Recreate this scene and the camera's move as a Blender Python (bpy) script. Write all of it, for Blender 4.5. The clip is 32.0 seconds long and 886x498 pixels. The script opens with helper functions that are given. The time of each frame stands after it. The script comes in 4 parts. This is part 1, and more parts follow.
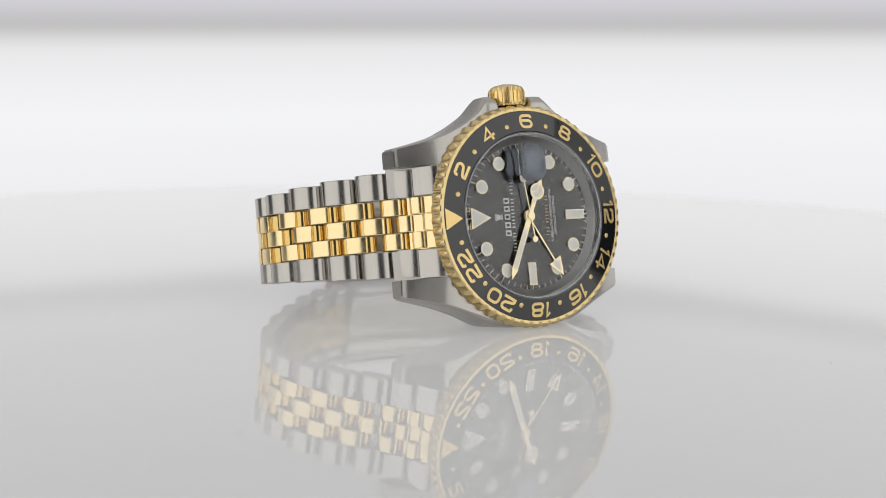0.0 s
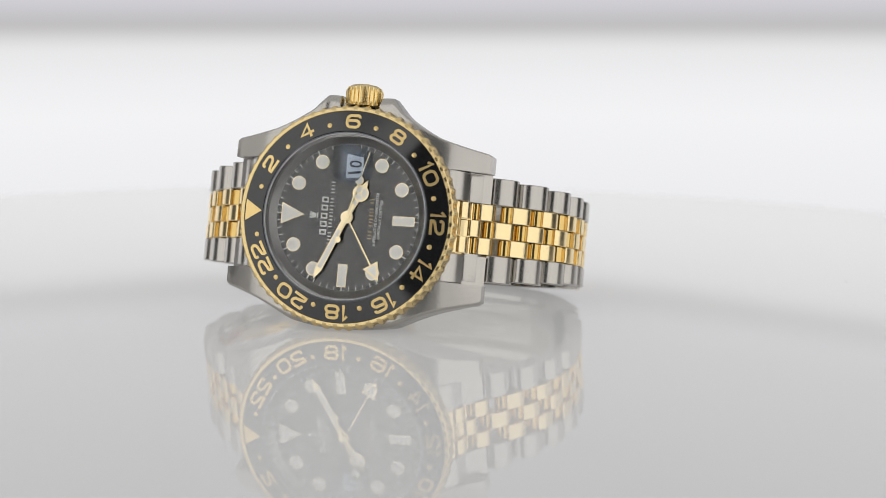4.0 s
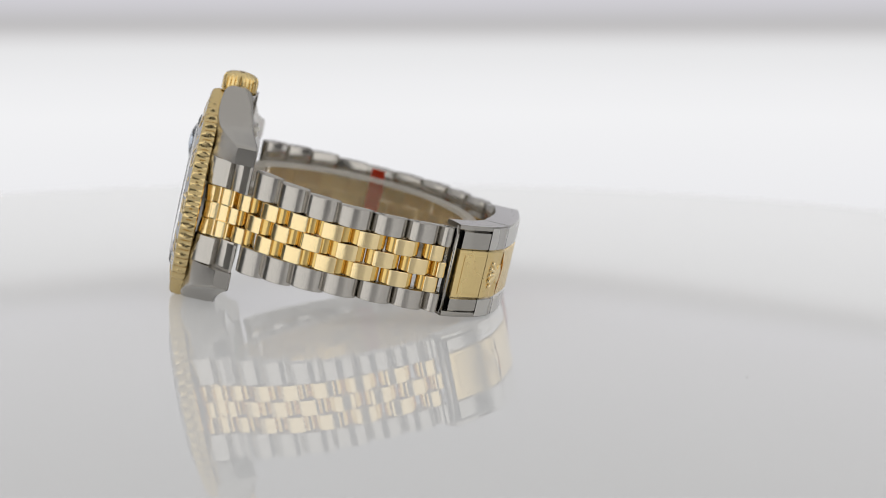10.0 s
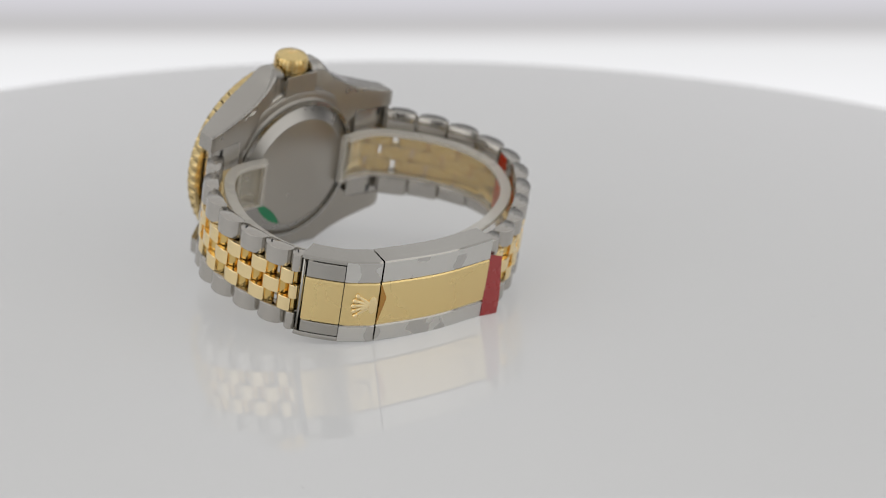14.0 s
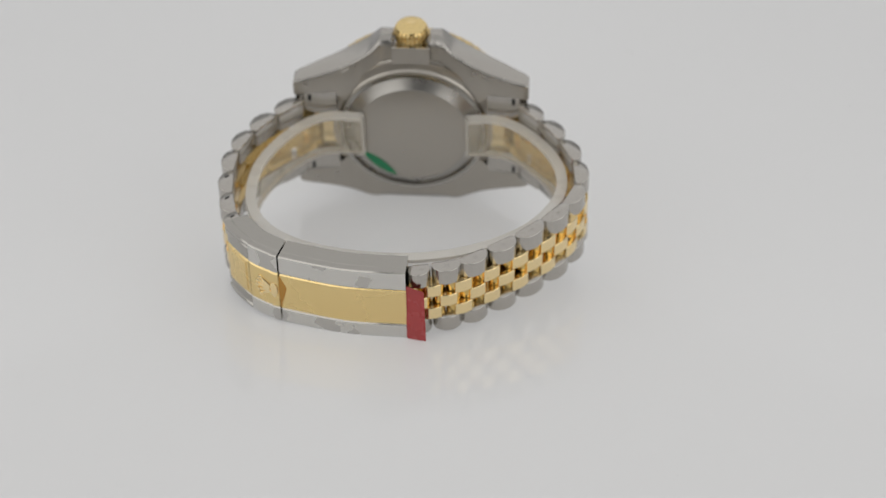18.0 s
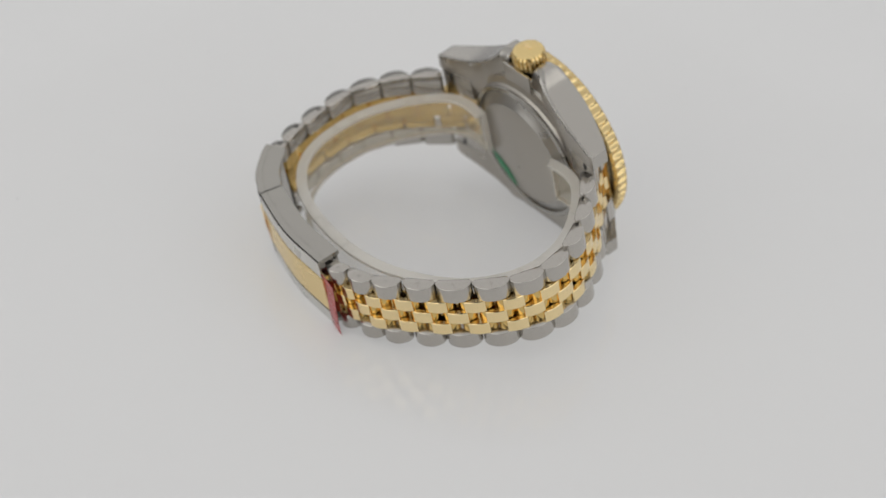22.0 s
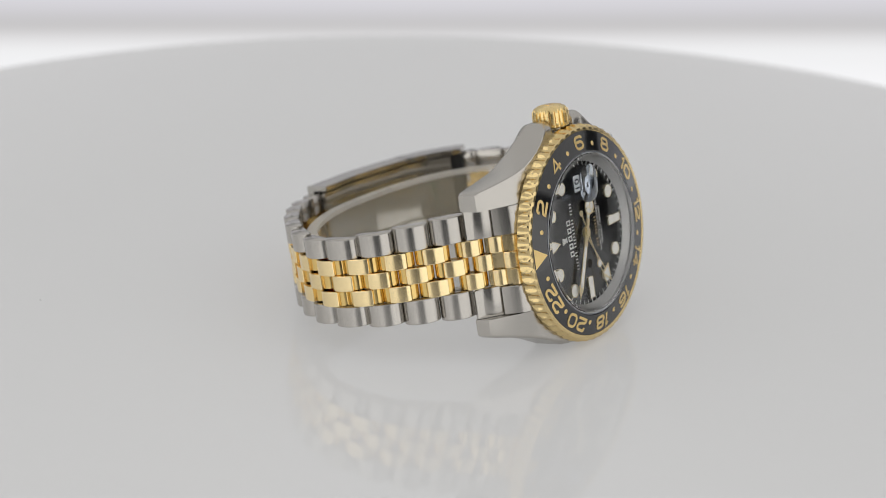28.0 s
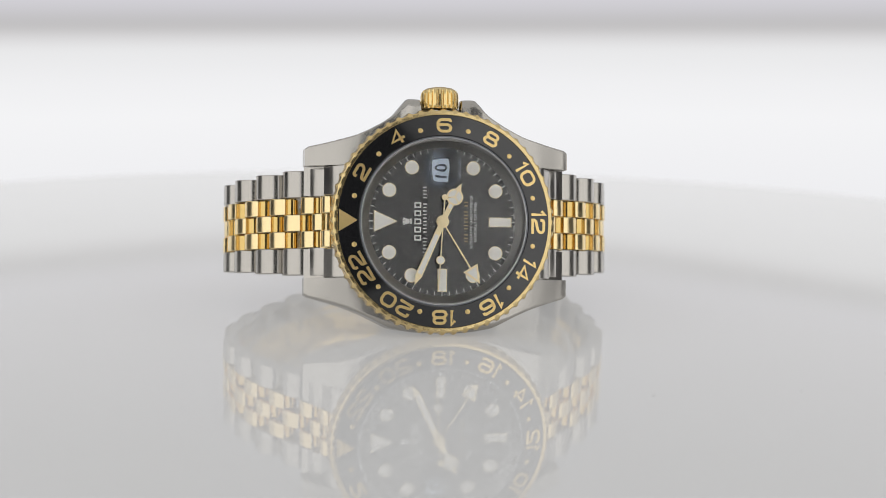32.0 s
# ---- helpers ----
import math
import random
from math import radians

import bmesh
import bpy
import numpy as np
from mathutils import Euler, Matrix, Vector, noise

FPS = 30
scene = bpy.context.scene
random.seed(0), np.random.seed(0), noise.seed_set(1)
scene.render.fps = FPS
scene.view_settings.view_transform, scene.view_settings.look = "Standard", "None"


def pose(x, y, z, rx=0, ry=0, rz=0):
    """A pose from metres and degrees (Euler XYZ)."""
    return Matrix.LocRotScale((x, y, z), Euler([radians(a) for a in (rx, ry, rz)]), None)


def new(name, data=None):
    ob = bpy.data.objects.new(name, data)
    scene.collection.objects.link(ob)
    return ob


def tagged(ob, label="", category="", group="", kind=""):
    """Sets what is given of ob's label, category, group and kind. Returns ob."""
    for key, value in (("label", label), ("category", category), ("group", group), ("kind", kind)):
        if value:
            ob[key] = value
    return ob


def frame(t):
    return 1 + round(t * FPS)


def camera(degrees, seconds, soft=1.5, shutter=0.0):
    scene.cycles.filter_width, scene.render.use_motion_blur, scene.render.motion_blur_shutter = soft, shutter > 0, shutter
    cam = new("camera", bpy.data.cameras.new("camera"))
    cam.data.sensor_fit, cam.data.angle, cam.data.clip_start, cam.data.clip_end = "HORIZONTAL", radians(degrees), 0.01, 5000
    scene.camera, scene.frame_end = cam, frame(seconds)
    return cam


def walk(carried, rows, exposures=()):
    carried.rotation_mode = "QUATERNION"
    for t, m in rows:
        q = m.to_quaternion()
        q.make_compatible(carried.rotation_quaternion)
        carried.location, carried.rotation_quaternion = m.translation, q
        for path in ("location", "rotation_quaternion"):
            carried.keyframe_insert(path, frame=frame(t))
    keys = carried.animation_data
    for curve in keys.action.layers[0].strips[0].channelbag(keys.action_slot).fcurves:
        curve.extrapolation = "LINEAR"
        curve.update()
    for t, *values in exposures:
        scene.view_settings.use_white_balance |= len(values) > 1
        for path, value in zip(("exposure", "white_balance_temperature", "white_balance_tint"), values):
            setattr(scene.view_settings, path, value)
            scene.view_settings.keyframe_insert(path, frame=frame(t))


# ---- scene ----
cam = camera(20.95, 32.0, soft=0.85)
cam.data.dof.use_dof = True
cam.data.dof.focus_distance = 0.432
cam.data.dof.aperture_fstop = 18.0


def eye(y, z, tilt):
    """The camera on its arm: it looks down by tilt degrees over the turntable."""
    return pose(0.00763, y, z, 90 - tilt) @ pose(0, 0, 0, 0, 0, 0.99)


ARM = [
    (0, eye(-0.46259, 0.07566, 8.20)), (9, eye(-0.46259, 0.07566, 8.20)), (9.5, eye(-0.46191, 0.07397, 7.99)),
    (10, eye(-0.46061, 0.07721, 8.41)), (10.5, eye(-0.45916, 0.08185, 9.01)), (11, eye(-0.45718, 0.09048, 10.09)),
    (11.5, eye(-0.45494, 0.10154, 11.47)), (12, eye(-0.45281, 0.11290, 12.88)), (12.5, eye(-0.45069, 0.12439, 14.31)),
    (13, eye(-0.44830, 0.13651, 15.83)), (13.5, eye(-0.44543, 0.14939, 17.45)), (14, eye(-0.44232, 0.16215, 19.06)),
    (14.5, eye(-0.43901, 0.17423, 20.59)), (16.5, eye(-0.42288, 0.21915, 26.43)), (17, eye(-0.41800, 0.22992, 27.87)),
    (17.5, eye(-0.41274, 0.24050, 29.31)), (18, eye(-0.40699, 0.25115, 30.78)), (18.5, eye(-0.40097, 0.26150, 32.23)),
    (19, eye(-0.39437, 0.27201, 33.73)), (19.5, eye(-0.38765, 0.28198, 35.18)), (20, eye(-0.38162, 0.29046, 36.44)),
    (20.5, eye(-0.37717, 0.29667, 37.37)), (21, eye(-0.37521, 0.29968, 37.80)), (21.5, eye(-0.37541, 0.29989, 37.82)),
    (22, eye(-0.37703, 0.29804, 37.52)), (22.5, eye(-0.38092, 0.29289, 36.74)), (23, eye(-0.38702, 0.28426, 35.46)),
    (23.5, eye(-0.39388, 0.27371, 33.95)), (24, eye(-0.40057, 0.26247, 32.38)), (24.5, eye(-0.40693, 0.25086, 30.78)),
    (25, eye(-0.41314, 0.23869, 29.14)), (25.5, eye(-0.41853, 0.22723, 27.62)), (27.5, eye(-0.43472, 0.18556, 22.21)),
    (28, eye(-0.43815, 0.17470, 20.83)), (28.5, eye(-0.44118, 0.16425, 19.49)), (29, eye(-0.44426, 0.15346, 18.11)),
    (29.5, eye(-0.44741, 0.14228, 16.68)), (30, eye(-0.45056, 0.13073, 15.21)), (30.5, eye(-0.45348, 0.11931, 13.75)),
    (31, eye(-0.45618, 0.10792, 12.31)), (31.5, eye(-0.45877, 0.09609, 10.81)), (32, eye(-0.46101, 0.08474, 9.38))]
walk(cam, ARM, [(0, -0.05), (9.5, -0.08), (13, -0.03), (18, 0.09), (25.5, 0.11), (28, 0.05), (32, -0.05)])

# ---- light: dim studio, glowing tent walls, glowing board behind the table ----
world = bpy.data.worlds.new("studio")
scene.world = world
world.use_nodes = True
world.node_tree.nodes["Background"].inputs[0].default_value = (0.75, 0.76, 0.8, 1)
world.node_tree.nodes["Background"].inputs[1].default_value = 0.10


# ---- materials ----
def material(name, color, rough=0.5, metal=0.0, **more):
    m = bpy.data.materials.new(name)
    m.use_nodes = True
    b = m.node_tree.nodes["Principled BSDF"]
    b.inputs["Base Color"].default_value = (*color, 1)
    b.inputs["Roughness"].default_value = rough
    b.inputs["Metallic"].default_value = metal
    for k, v in more.items():
        b.inputs[k.replace("_", " ")].default_value = v
    return m


def grain(m, scale=(1, 1, 1), freq=900.0, rough=(0.2, 0.4), bump=0.0, tint=0.0, detail=4.0, clouds=60.0):
    """Fine grain in the roughness and relief, and soft large-scale wear."""
    t = m.node_tree
    n, l = t.nodes, t.links
    b = n["Principled BSDF"]
    co = n.new("ShaderNodeTexCoord")
    mp = n.new("ShaderNodeMapping")
    mp.inputs["Scale"].default_value = scale
    no = n.new("ShaderNodeTexNoise")
    no.inputs["Scale"].default_value = freq
    no.inputs["Detail"].default_value = detail
    l.new(co.outputs["Object"], mp.inputs[0])
    l.new(mp.outputs[0], no.inputs["Vector"])
    big = n.new("ShaderNodeTexNoise")
    big.inputs["Scale"].default_value = clouds
    l.new(co.outputs["Object"], big.inputs["Vector"])
    add = n.new("ShaderNodeMath")
    add.operation = "MULTIPLY_ADD"
    l.new(big.outputs["Fac"], add.inputs[0])
    add.inputs[1].default_value = 0.5
    half = n.new("ShaderNodeMath")
    half.operation = "MULTIPLY"
    half.inputs[1].default_value = 0.5
    l.new(no.outputs["Fac"], half.inputs[0])
    l.new(half.outputs[0], add.inputs[2])
    mr = n.new("ShaderNodeMapRange")
    mr.inputs["From Min"].default_value, mr.inputs["From Max"].default_value = 0.3, 0.7
    mr.inputs["To Min"].default_value, mr.inputs["To Max"].default_value = rough
    l.new(add.outputs[0], mr.inputs["Value"])
    l.new(mr.outputs[0], b.inputs["Roughness"])
    if bump:
        bp = n.new("ShaderNodeBump")
        bp.inputs["Strength"].default_value = bump
        bp.inputs["Distance"].default_value = 0.00001
        l.new(no.outputs["Fac"], bp.inputs["Height"])
        l.new(bp.outputs[0], b.inputs["Normal"])
    if tint:
        c = b.inputs["Base Color"].default_value
        mx = n.new("ShaderNodeMix")
        mx.data_type = "RGBA"
        mx.inputs["A"].default_value = [v * (1 - tint) for v in c[:3]] + [1]
        mx.inputs["B"].default_value = [min(1, v * (1 + tint)) for v in c[:3]] + [1]
        l.new(add.outputs[0], mx.inputs["Factor"])
        l.new(mx.outputs["Result"], b.inputs["Base Color"])
    return m


def glow(name, color, strength):
    m = bpy.data.materials.new(name)
    m.use_nodes = True
    t = m.node_tree
    t.nodes.remove(t.nodes["Principled BSDF"])
    e = t.nodes.new("ShaderNodeEmission")
    e.inputs[0].default_value = (*color, 1)
    e.inputs[1].default_value = strength
    t.links.new(e.outputs[0], t.nodes["Material Output"].inputs[0])
    return m


STEEL = (0.55, 0.525, 0.487)
GOLD = (0.955, 0.765, 0.43)
brushed = grain(material("brushed_steel", (0.51, 0.487, 0.452), 0.3, 1), (1, 1, 0.03), 2600, (0.17, 0.27), 0.0, 0.16)
brushed_case = grain(material("brushed_case_steel", (0.49, 0.47, 0.437), 0.3, 1), (0.02, 0.6, 0.6), 1600, (0.25, 0.275), 0.0, 0.02)
polished = grain(material("polished_steel", (0.44, 0.425, 0.395), 0.1, 1), (1, 1, 1), 400, (0.05, 0.14), 0.0, 0.04)
dim_backsteel = grain(material("dimmed_satin_steel", (0.45, 0.422, 0.38), 0.35, 1), (1, 1, 1), 300, (0.26, 0.36), 0.0, 0.05)
bevel_steel = grain(material("bevel_steel", (0.40, 0.385, 0.36), 0.2, 1), (1, 1, 1), 300, (0.24, 0.32), 0.0, 0.04)
gold = grain(material("polished_gold", GOLD, 0.12, 1), (1, 1, 1), 500, (0.16, 0.24), 0.0, 0.04)
bezel_gold = grain(material("bezel_gold", (0.74, 0.575, 0.29), 0.25, 1), (1, 1, 1), 500, (0.18, 0.26), 0.0, 0.04)
satin_gold = grain(material("satin_gold", (0.87, 0.67, 0.32), 0.25, 1), (1, 1, 1), 120, (0.26, 0.29), 0.0, 0.01)
inner_gold = grain(material("inner_gold", (0.80, 0.58, 0.27), 0.3, 1), (1, 1, 1), 800, (0.25, 0.4), 0.0, 0.08)
ceramic = grain(material("dark_ceramic", (0.009, 0.0092, 0.01), 0.1, 0, IOR=1.72), (1, 1, 1), 700, (0.04, 0.10), 0.0, 0.1)
shaded_barrel_gold = grain(material("polished_shaded_barrel_gold", (0.74, 0.525, 0.20), 0.08, 1), (1, 1, 1), 500, (0.10, 0.17), 0.0, 0.04)
gasket_grey = material("gasket_grey", (0.16, 0.17, 0.19), 0.35)
hand_gold = grain(material("hand_gold", (0.93, 0.79, 0.50), 0.25, 1), (1, 1, 1), 500, (0.25, 0.35), 0.0, 0.03)
gilt = material("gilt_fill", (0.84, 0.62, 0.27), 0.28, 0.8)
marker_gold = grain(material("marker_gold", (0.90, 0.80, 0.58), 0.25, 1), (1, 1, 1), 500, (0.22, 0.32), 0.0, 0.03)
shaded_lip_gold = grain(material("shaded_lip_gold", (0.54, 0.29, 0.08), 0.12, 1), (1, 1, 1), 400, (0.10, 0.18), 0.0, 0.06)
lacquer = grain(material("black_lacquer", (0.0025, 0.0025, 0.0025), 0.12, 0, IOR=1.82), (1, 1, 1), 900, (0.07, 0.12), 0.0, 0.2)
lume = grain(material("lume", (0.83, 0.81, 0.75), 0.6, 0), (1, 1, 1), 2000, (0.5, 0.7), 0.05, 0.04)
print_white = material("white_print", (0.72, 0.72, 0.70), 0.5)
print_gold = material("gilt_print", (0.62, 0.45, 0.22), 0.4)
edge_glint = material("crystal_rim_glint", (0.78, 0.79, 0.80), 0.25, 0.2)
date_white = material("date_white", (0.82, 0.82, 0.80), 0.5)
ink = material("black_ink", (0.012, 0.012, 0.014), 0.5)
rehaut_m = grain(material("rehaut_steel", (0.35, 0.347, 0.34), 0.3, 1), (1, 1, 1), 900, (0.28, 0.36), 0.0, 0.03)
dark = material("gap_shade", (0.03, 0.03, 0.03), 0.5, 0.3)
red = grain(material("red_film", (0.72, 0.085, 0.035), 0.25, 0), (1, 1, 1), 600, (0.2, 0.4), 0.1, 0.1)
through_red = red.node_tree.nodes.new("ShaderNodeBsdfTranslucent")
through_red.inputs[0].default_value = (0.9, 0.14, 0.05, 1)
blend_red = red.node_tree.nodes.new("ShaderNodeMixShader")
blend_red.inputs[0].default_value = 0.6
red.node_tree.links.new(red.node_tree.nodes["Principled BSDF"].outputs[0], blend_red.inputs[1])
red.node_tree.links.new(through_red.outputs[0], blend_red.inputs[2])
red.node_tree.links.new(blend_red.outputs[0], red.node_tree.nodes["Material Output"].inputs[0])
folded_red = grain(material("folded_red_film", (0.36, 0.045, 0.045), 0.2, 0), (1, 1, 1), 300, (0.15, 0.35), 0.1, 0.15)
green = material("green_sticker", (0.01, 0.22, 0.09), 0.35)
glass = material("coated_sapphire", (1, 1, 1), 0.0, 0, IOR=1.16, Transmission_Weight=1.0)
plastic = grain(material("clear_plastic", (0.80, 0.72, 0.55), 0.2, 0, IOR=1.45, Alpha=0.17), (1, 1, 1), 300, (0.15, 0.3), 0.0, 0.05)
frosted = grain(material("frosted_plastic_edge", (0.74, 0.71, 0.65), 0.3, 0, IOR=1.45, Alpha=0.56), (1, 1, 1), 300, (0.2, 0.4), 0.0, 0.05)
lens_glass = material("date_lens_glass", (0.74, 0.83, 0.96), 0.0, 0, IOR=1.6, Specular_IOR_Level=0.02, Transmission_Weight=1.0)
acrylic = grain(material("glossy_white_acrylic_glow", (0.43, 0.43, 0.43), 0.03, 0, IOR=1.48, Specular_IOR_Level=0.32), (1, 1, 1), 40, (0.004, 0.012), 0.0, 0.01, 3.0, 12.0)
# Even glow added for light from below; it also thins contact shadows.
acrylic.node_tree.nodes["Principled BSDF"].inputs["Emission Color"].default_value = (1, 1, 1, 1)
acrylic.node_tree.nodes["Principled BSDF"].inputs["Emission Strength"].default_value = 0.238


def torn_film(m):
    """Patches of clouded film with ragged edges over the polish."""
    t = m.node_tree
    n, l = t.nodes, t.links
    b = n["Principled BSDF"]
    co = n.new("ShaderNodeTexCoord")
    no = n.new("ShaderNodeTexNoise")
    no.inputs["Scale"].default_value = 150.0
    no.inputs["Detail"].default_value = 2.0
    l.new(co.outputs["Object"], no.inputs["Vector"])
    mask = n.new("ShaderNodeValToRGB")
    mask.color_ramp.elements[0].position, mask.color_ramp.elements[1].position = 0.40, 0.412
    l.new(no.outputs["Fac"], mask.inputs[0])
    mx = n.new("ShaderNodeMix")
    mx.data_type = "RGBA"
    mx.inputs["A"].default_value = (0.56, 0.545, 0.52, 1)
    mx.inputs["B"].default_value = (0.68, 0.668, 0.64, 1)
    l.new(mask.outputs[0], mx.inputs["Factor"])
    l.new(mx.outputs["Result"], b.inputs["Base Color"])
    mr = n.new("ShaderNodeMapRange")
    mr.inputs["To Min"].default_value, mr.inputs["To Max"].default_value = 0.10, 0.28
    l.new(mask.outputs[0], mr.inputs["Value"])
    l.new(mr.outputs[0], b.inputs["Roughness"])
    bp = n.new("ShaderNodeBump")
    bp.inputs["Strength"].default_value = 0.4
    bp.inputs["Distance"].default_value = 0.00004
    l.new(mask.outputs[0], bp.inputs["Height"])
    l.new(bp.outputs[0], b.inputs["Normal"])
    return m


filmed = torn_film(material("filmed_steel", STEEL, 0.2, 1))
edge_white = grain(material("sawn_acrylic_edge", (0.7, 0.7, 0.7), 0.4), (1, 1, 1), 200, (0.3, 0.5))


def side_cloth():
    """Lit tent cloth that fades towards the slit for the camera."""
    m = glow("tent_cloth", (1.0, 0.99, 0.97), 1.15)
    t = m.node_tree
    n, l = t.nodes, t.links
    co = n.new("ShaderNodeTexCoord")
    sep = n.new("ShaderNodeSeparateXYZ")
    l.new(co.outputs["Object"], sep.inputs[0])
    flip = n.new("ShaderNodeMath")
    flip.operation = "MULTIPLY"
    flip.inputs[1].default_value = -1.0
    l.new(sep.outputs["Y"], flip.inputs[0])
    bearing = n.new("ShaderNodeMath")
    bearing.operation = "ARCTAN2"
    l.new(sep.outputs["X"], bearing.inputs[0])
    l.new(flip.outputs[0], bearing.inputs[1])
    off = n.new("ShaderNodeMath")
    off.operation = "SUBTRACT"
    off.inputs[1].default_value = radians(SLIT_MIDDLE)
    l.new(bearing.outputs[0], off.inputs[0])
    wide = n.new("ShaderNodeMath")
    wide.operation = "ABSOLUTE"
    l.new(off.outputs[0], wide.inputs[0])
    mr = n.new("ShaderNodeMapRange")
    mr.interpolation_type = "SMOOTHSTEP"
    mr.inputs["From Min"].default_value, mr.inputs["From Max"].default_value = radians(SLIT_HALF + 0.1), radians(SLIT_HALF + 1.6)
    mr.inputs["To Min"].default_value, mr.inputs["To Max"].default_value = 0.06, 1.15
    l.new(wide.outputs[0], mr.inputs["Value"])
    l.new(mr.outputs[0], n["Emission"].inputs[1])
    return m


SLIT_MIDDLE, SLIT_HALF = 2.9, 15.05
tent = side_cloth()
tent_top = glow("tent_roof", (1.0, 0.99, 0.98), 0.63)
dust_grey = material("dust_grey", (0.16, 0.15, 0.15), 0.8)
front_fill = glow("grey_fill_glow", (0.95, 0.97, 1.0), 0.06)
room = grain(material("studio_grey", (0.42, 0.42, 0.43), 0.8), (1, 1, 1), 8, (0.6, 0.9), 0.0, 0.1, 4.0, 2.0)


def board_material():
    """The glowing board behind the table: white, with a dimmer band across it."""
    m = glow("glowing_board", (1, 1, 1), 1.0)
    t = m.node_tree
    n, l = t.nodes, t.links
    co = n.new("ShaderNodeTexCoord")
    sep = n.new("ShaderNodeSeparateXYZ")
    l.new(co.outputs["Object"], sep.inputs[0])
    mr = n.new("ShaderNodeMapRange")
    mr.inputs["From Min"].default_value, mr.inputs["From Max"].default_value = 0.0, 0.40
    band_height = n.new("ShaderNodeMath")
    band_height.operation = "MULTIPLY_ADD"
    band_height.inputs[1].default_value = 0.092
    l.new(sep.outputs["Z"], band_height.inputs[0])
    l.new(sep.outputs["Y"], band_height.inputs[2])
    l.new(band_height.outputs[0], mr.inputs["Value"])
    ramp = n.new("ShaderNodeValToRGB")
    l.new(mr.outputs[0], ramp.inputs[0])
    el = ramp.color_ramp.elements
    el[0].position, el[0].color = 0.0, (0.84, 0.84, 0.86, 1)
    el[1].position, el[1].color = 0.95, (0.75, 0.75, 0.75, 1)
    # Stops from 0.66 up lie out of view, graded to tune the table's reflections.
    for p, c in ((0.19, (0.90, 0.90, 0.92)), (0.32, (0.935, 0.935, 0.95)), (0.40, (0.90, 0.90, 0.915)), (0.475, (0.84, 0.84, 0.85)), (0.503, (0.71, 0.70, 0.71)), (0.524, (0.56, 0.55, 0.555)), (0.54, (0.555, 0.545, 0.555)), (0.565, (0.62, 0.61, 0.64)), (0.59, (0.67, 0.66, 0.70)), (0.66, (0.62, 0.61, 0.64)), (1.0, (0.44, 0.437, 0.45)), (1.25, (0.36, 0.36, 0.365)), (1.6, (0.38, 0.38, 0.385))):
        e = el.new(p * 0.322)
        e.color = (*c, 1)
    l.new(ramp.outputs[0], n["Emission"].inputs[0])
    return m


board_glow = board_material()

# ---- mesh tools; shapes are given in millimetres ----
MM = 0.001


class Shape:
    """Gathers vertices and faces in millimetres."""

    def __init__(self):
        self.v, self.f, self.smooth = [], [], []

    def add(self, verts, faces, smooth=False):
        k = len(self.v)
        self.v += [tuple(p) for p in verts]
        self.f += [tuple(k + i for i in f) for f in faces]
        self.smooth += [smooth] * len(faces)
        return self

    def loft(self, rings, caps=True, smooth=False, closed=False):
        n = len(rings[0])
        verts = [p for r in rings for p in r]
        m = len(rings)
        faces = []
        for a in range(m if closed else m - 1):
            b = (a + 1) % m
            for i in range(n):
                j = (i + 1) % n
                faces.append((a * n + i, a * n + j, b * n + j, b * n + i))
        self.add(verts, faces, smooth)
        if caps and not closed:
            k = len(self.v) - len(verts)
            self.f += [tuple(k + i for i in range(n))[::-1], tuple(k + (m - 1) * n + i for i in range(n))]
            self.smooth += [False, False]
        return self

    def lathe(self, profile, n=96, axis="y", smooth=True, wave=None, ring_shape=False):
        """Turns (radius, height) pairs about an axis; wave(angle, index) changes the radius; ring_shape: open in the middle."""
        rings = []
        for k, (r, h) in enumerate(profile):
            ring = []
            for i in range(n):
                a = 2 * math.pi * i / n
                q = r + (wave(a, k) if wave else 0)
                ring.append((q * math.sin(a), h, q * math.cos(a)) if axis == "y" else (q * math.cos(a), q * math.sin(a), h))
            rings.append(ring)
        return self.loft(rings, caps=not ring_shape, smooth=smooth, closed=ring_shape)

    def box(self, x0, x1, y0, y1, z0, z1, c=0.0):
        """A box with chamfered edges along z."""
        ring = [(x0 + c, y0), (x1 - c, y0), (x1, y0 + c), (x1, y1 - c), (x1 - c, y1), (x0 + c, y1), (x0, y1 - c), (x0, y0 + c)]
        k = c * 0.7
        def shrink(d):
            cx, cy = (x0 + x1) / 2, (y0 + y1) / 2
            return [(cx + (x - cx) * (1 - d / max(1e-6, (x1 - x0) / 2)), cy + (y - cy) * (1 - d / max(1e-6, (y1 - y0) / 2))) for x, y in ring]
        rings = [[(x, y, z0) for x, y in shrink(k)], [(x, y, z0 + k) for x, y in ring], [(x, y, z1 - k) for x, y in ring], [(x, y, z1) for x, y in shrink(k)]]
        return self.loft(rings)

    def mesh(self, name, mat, flip=False):
        me = bpy.data.meshes.new(name)
        me.from_pydata([(x * MM, y * MM, z * MM) for x, y, z in self.v], [], [f[::-1] if flip else f for f in self.f])
        me.polygons.foreach_set("use_smooth", self.smooth)
        bm = bmesh.new()
        bm.from_mesh(me)
        bmesh.ops.recalc_face_normals(bm, faces=bm.faces)
        bm.to_mesh(me)
        bm.free()
        me.materials.append(mat)
        me.update()
        return me


def part(name, shape, mat, parent=None, label="", at=None):
    """ONE mesh object, under its thing or part. shape: a Shape or a ready mesh."""
    me = shape
    if isinstance(shape, Shape):
        me = shape.mesh(name, mat)
        if any(shape.smooth):
            sharp(me, 28)
    ob = new(name, me)
    if parent:
        ob.parent = parent
    if at is not None:
        ob.matrix_basis = at
    if label:
        ob["label"] = label
    return ob


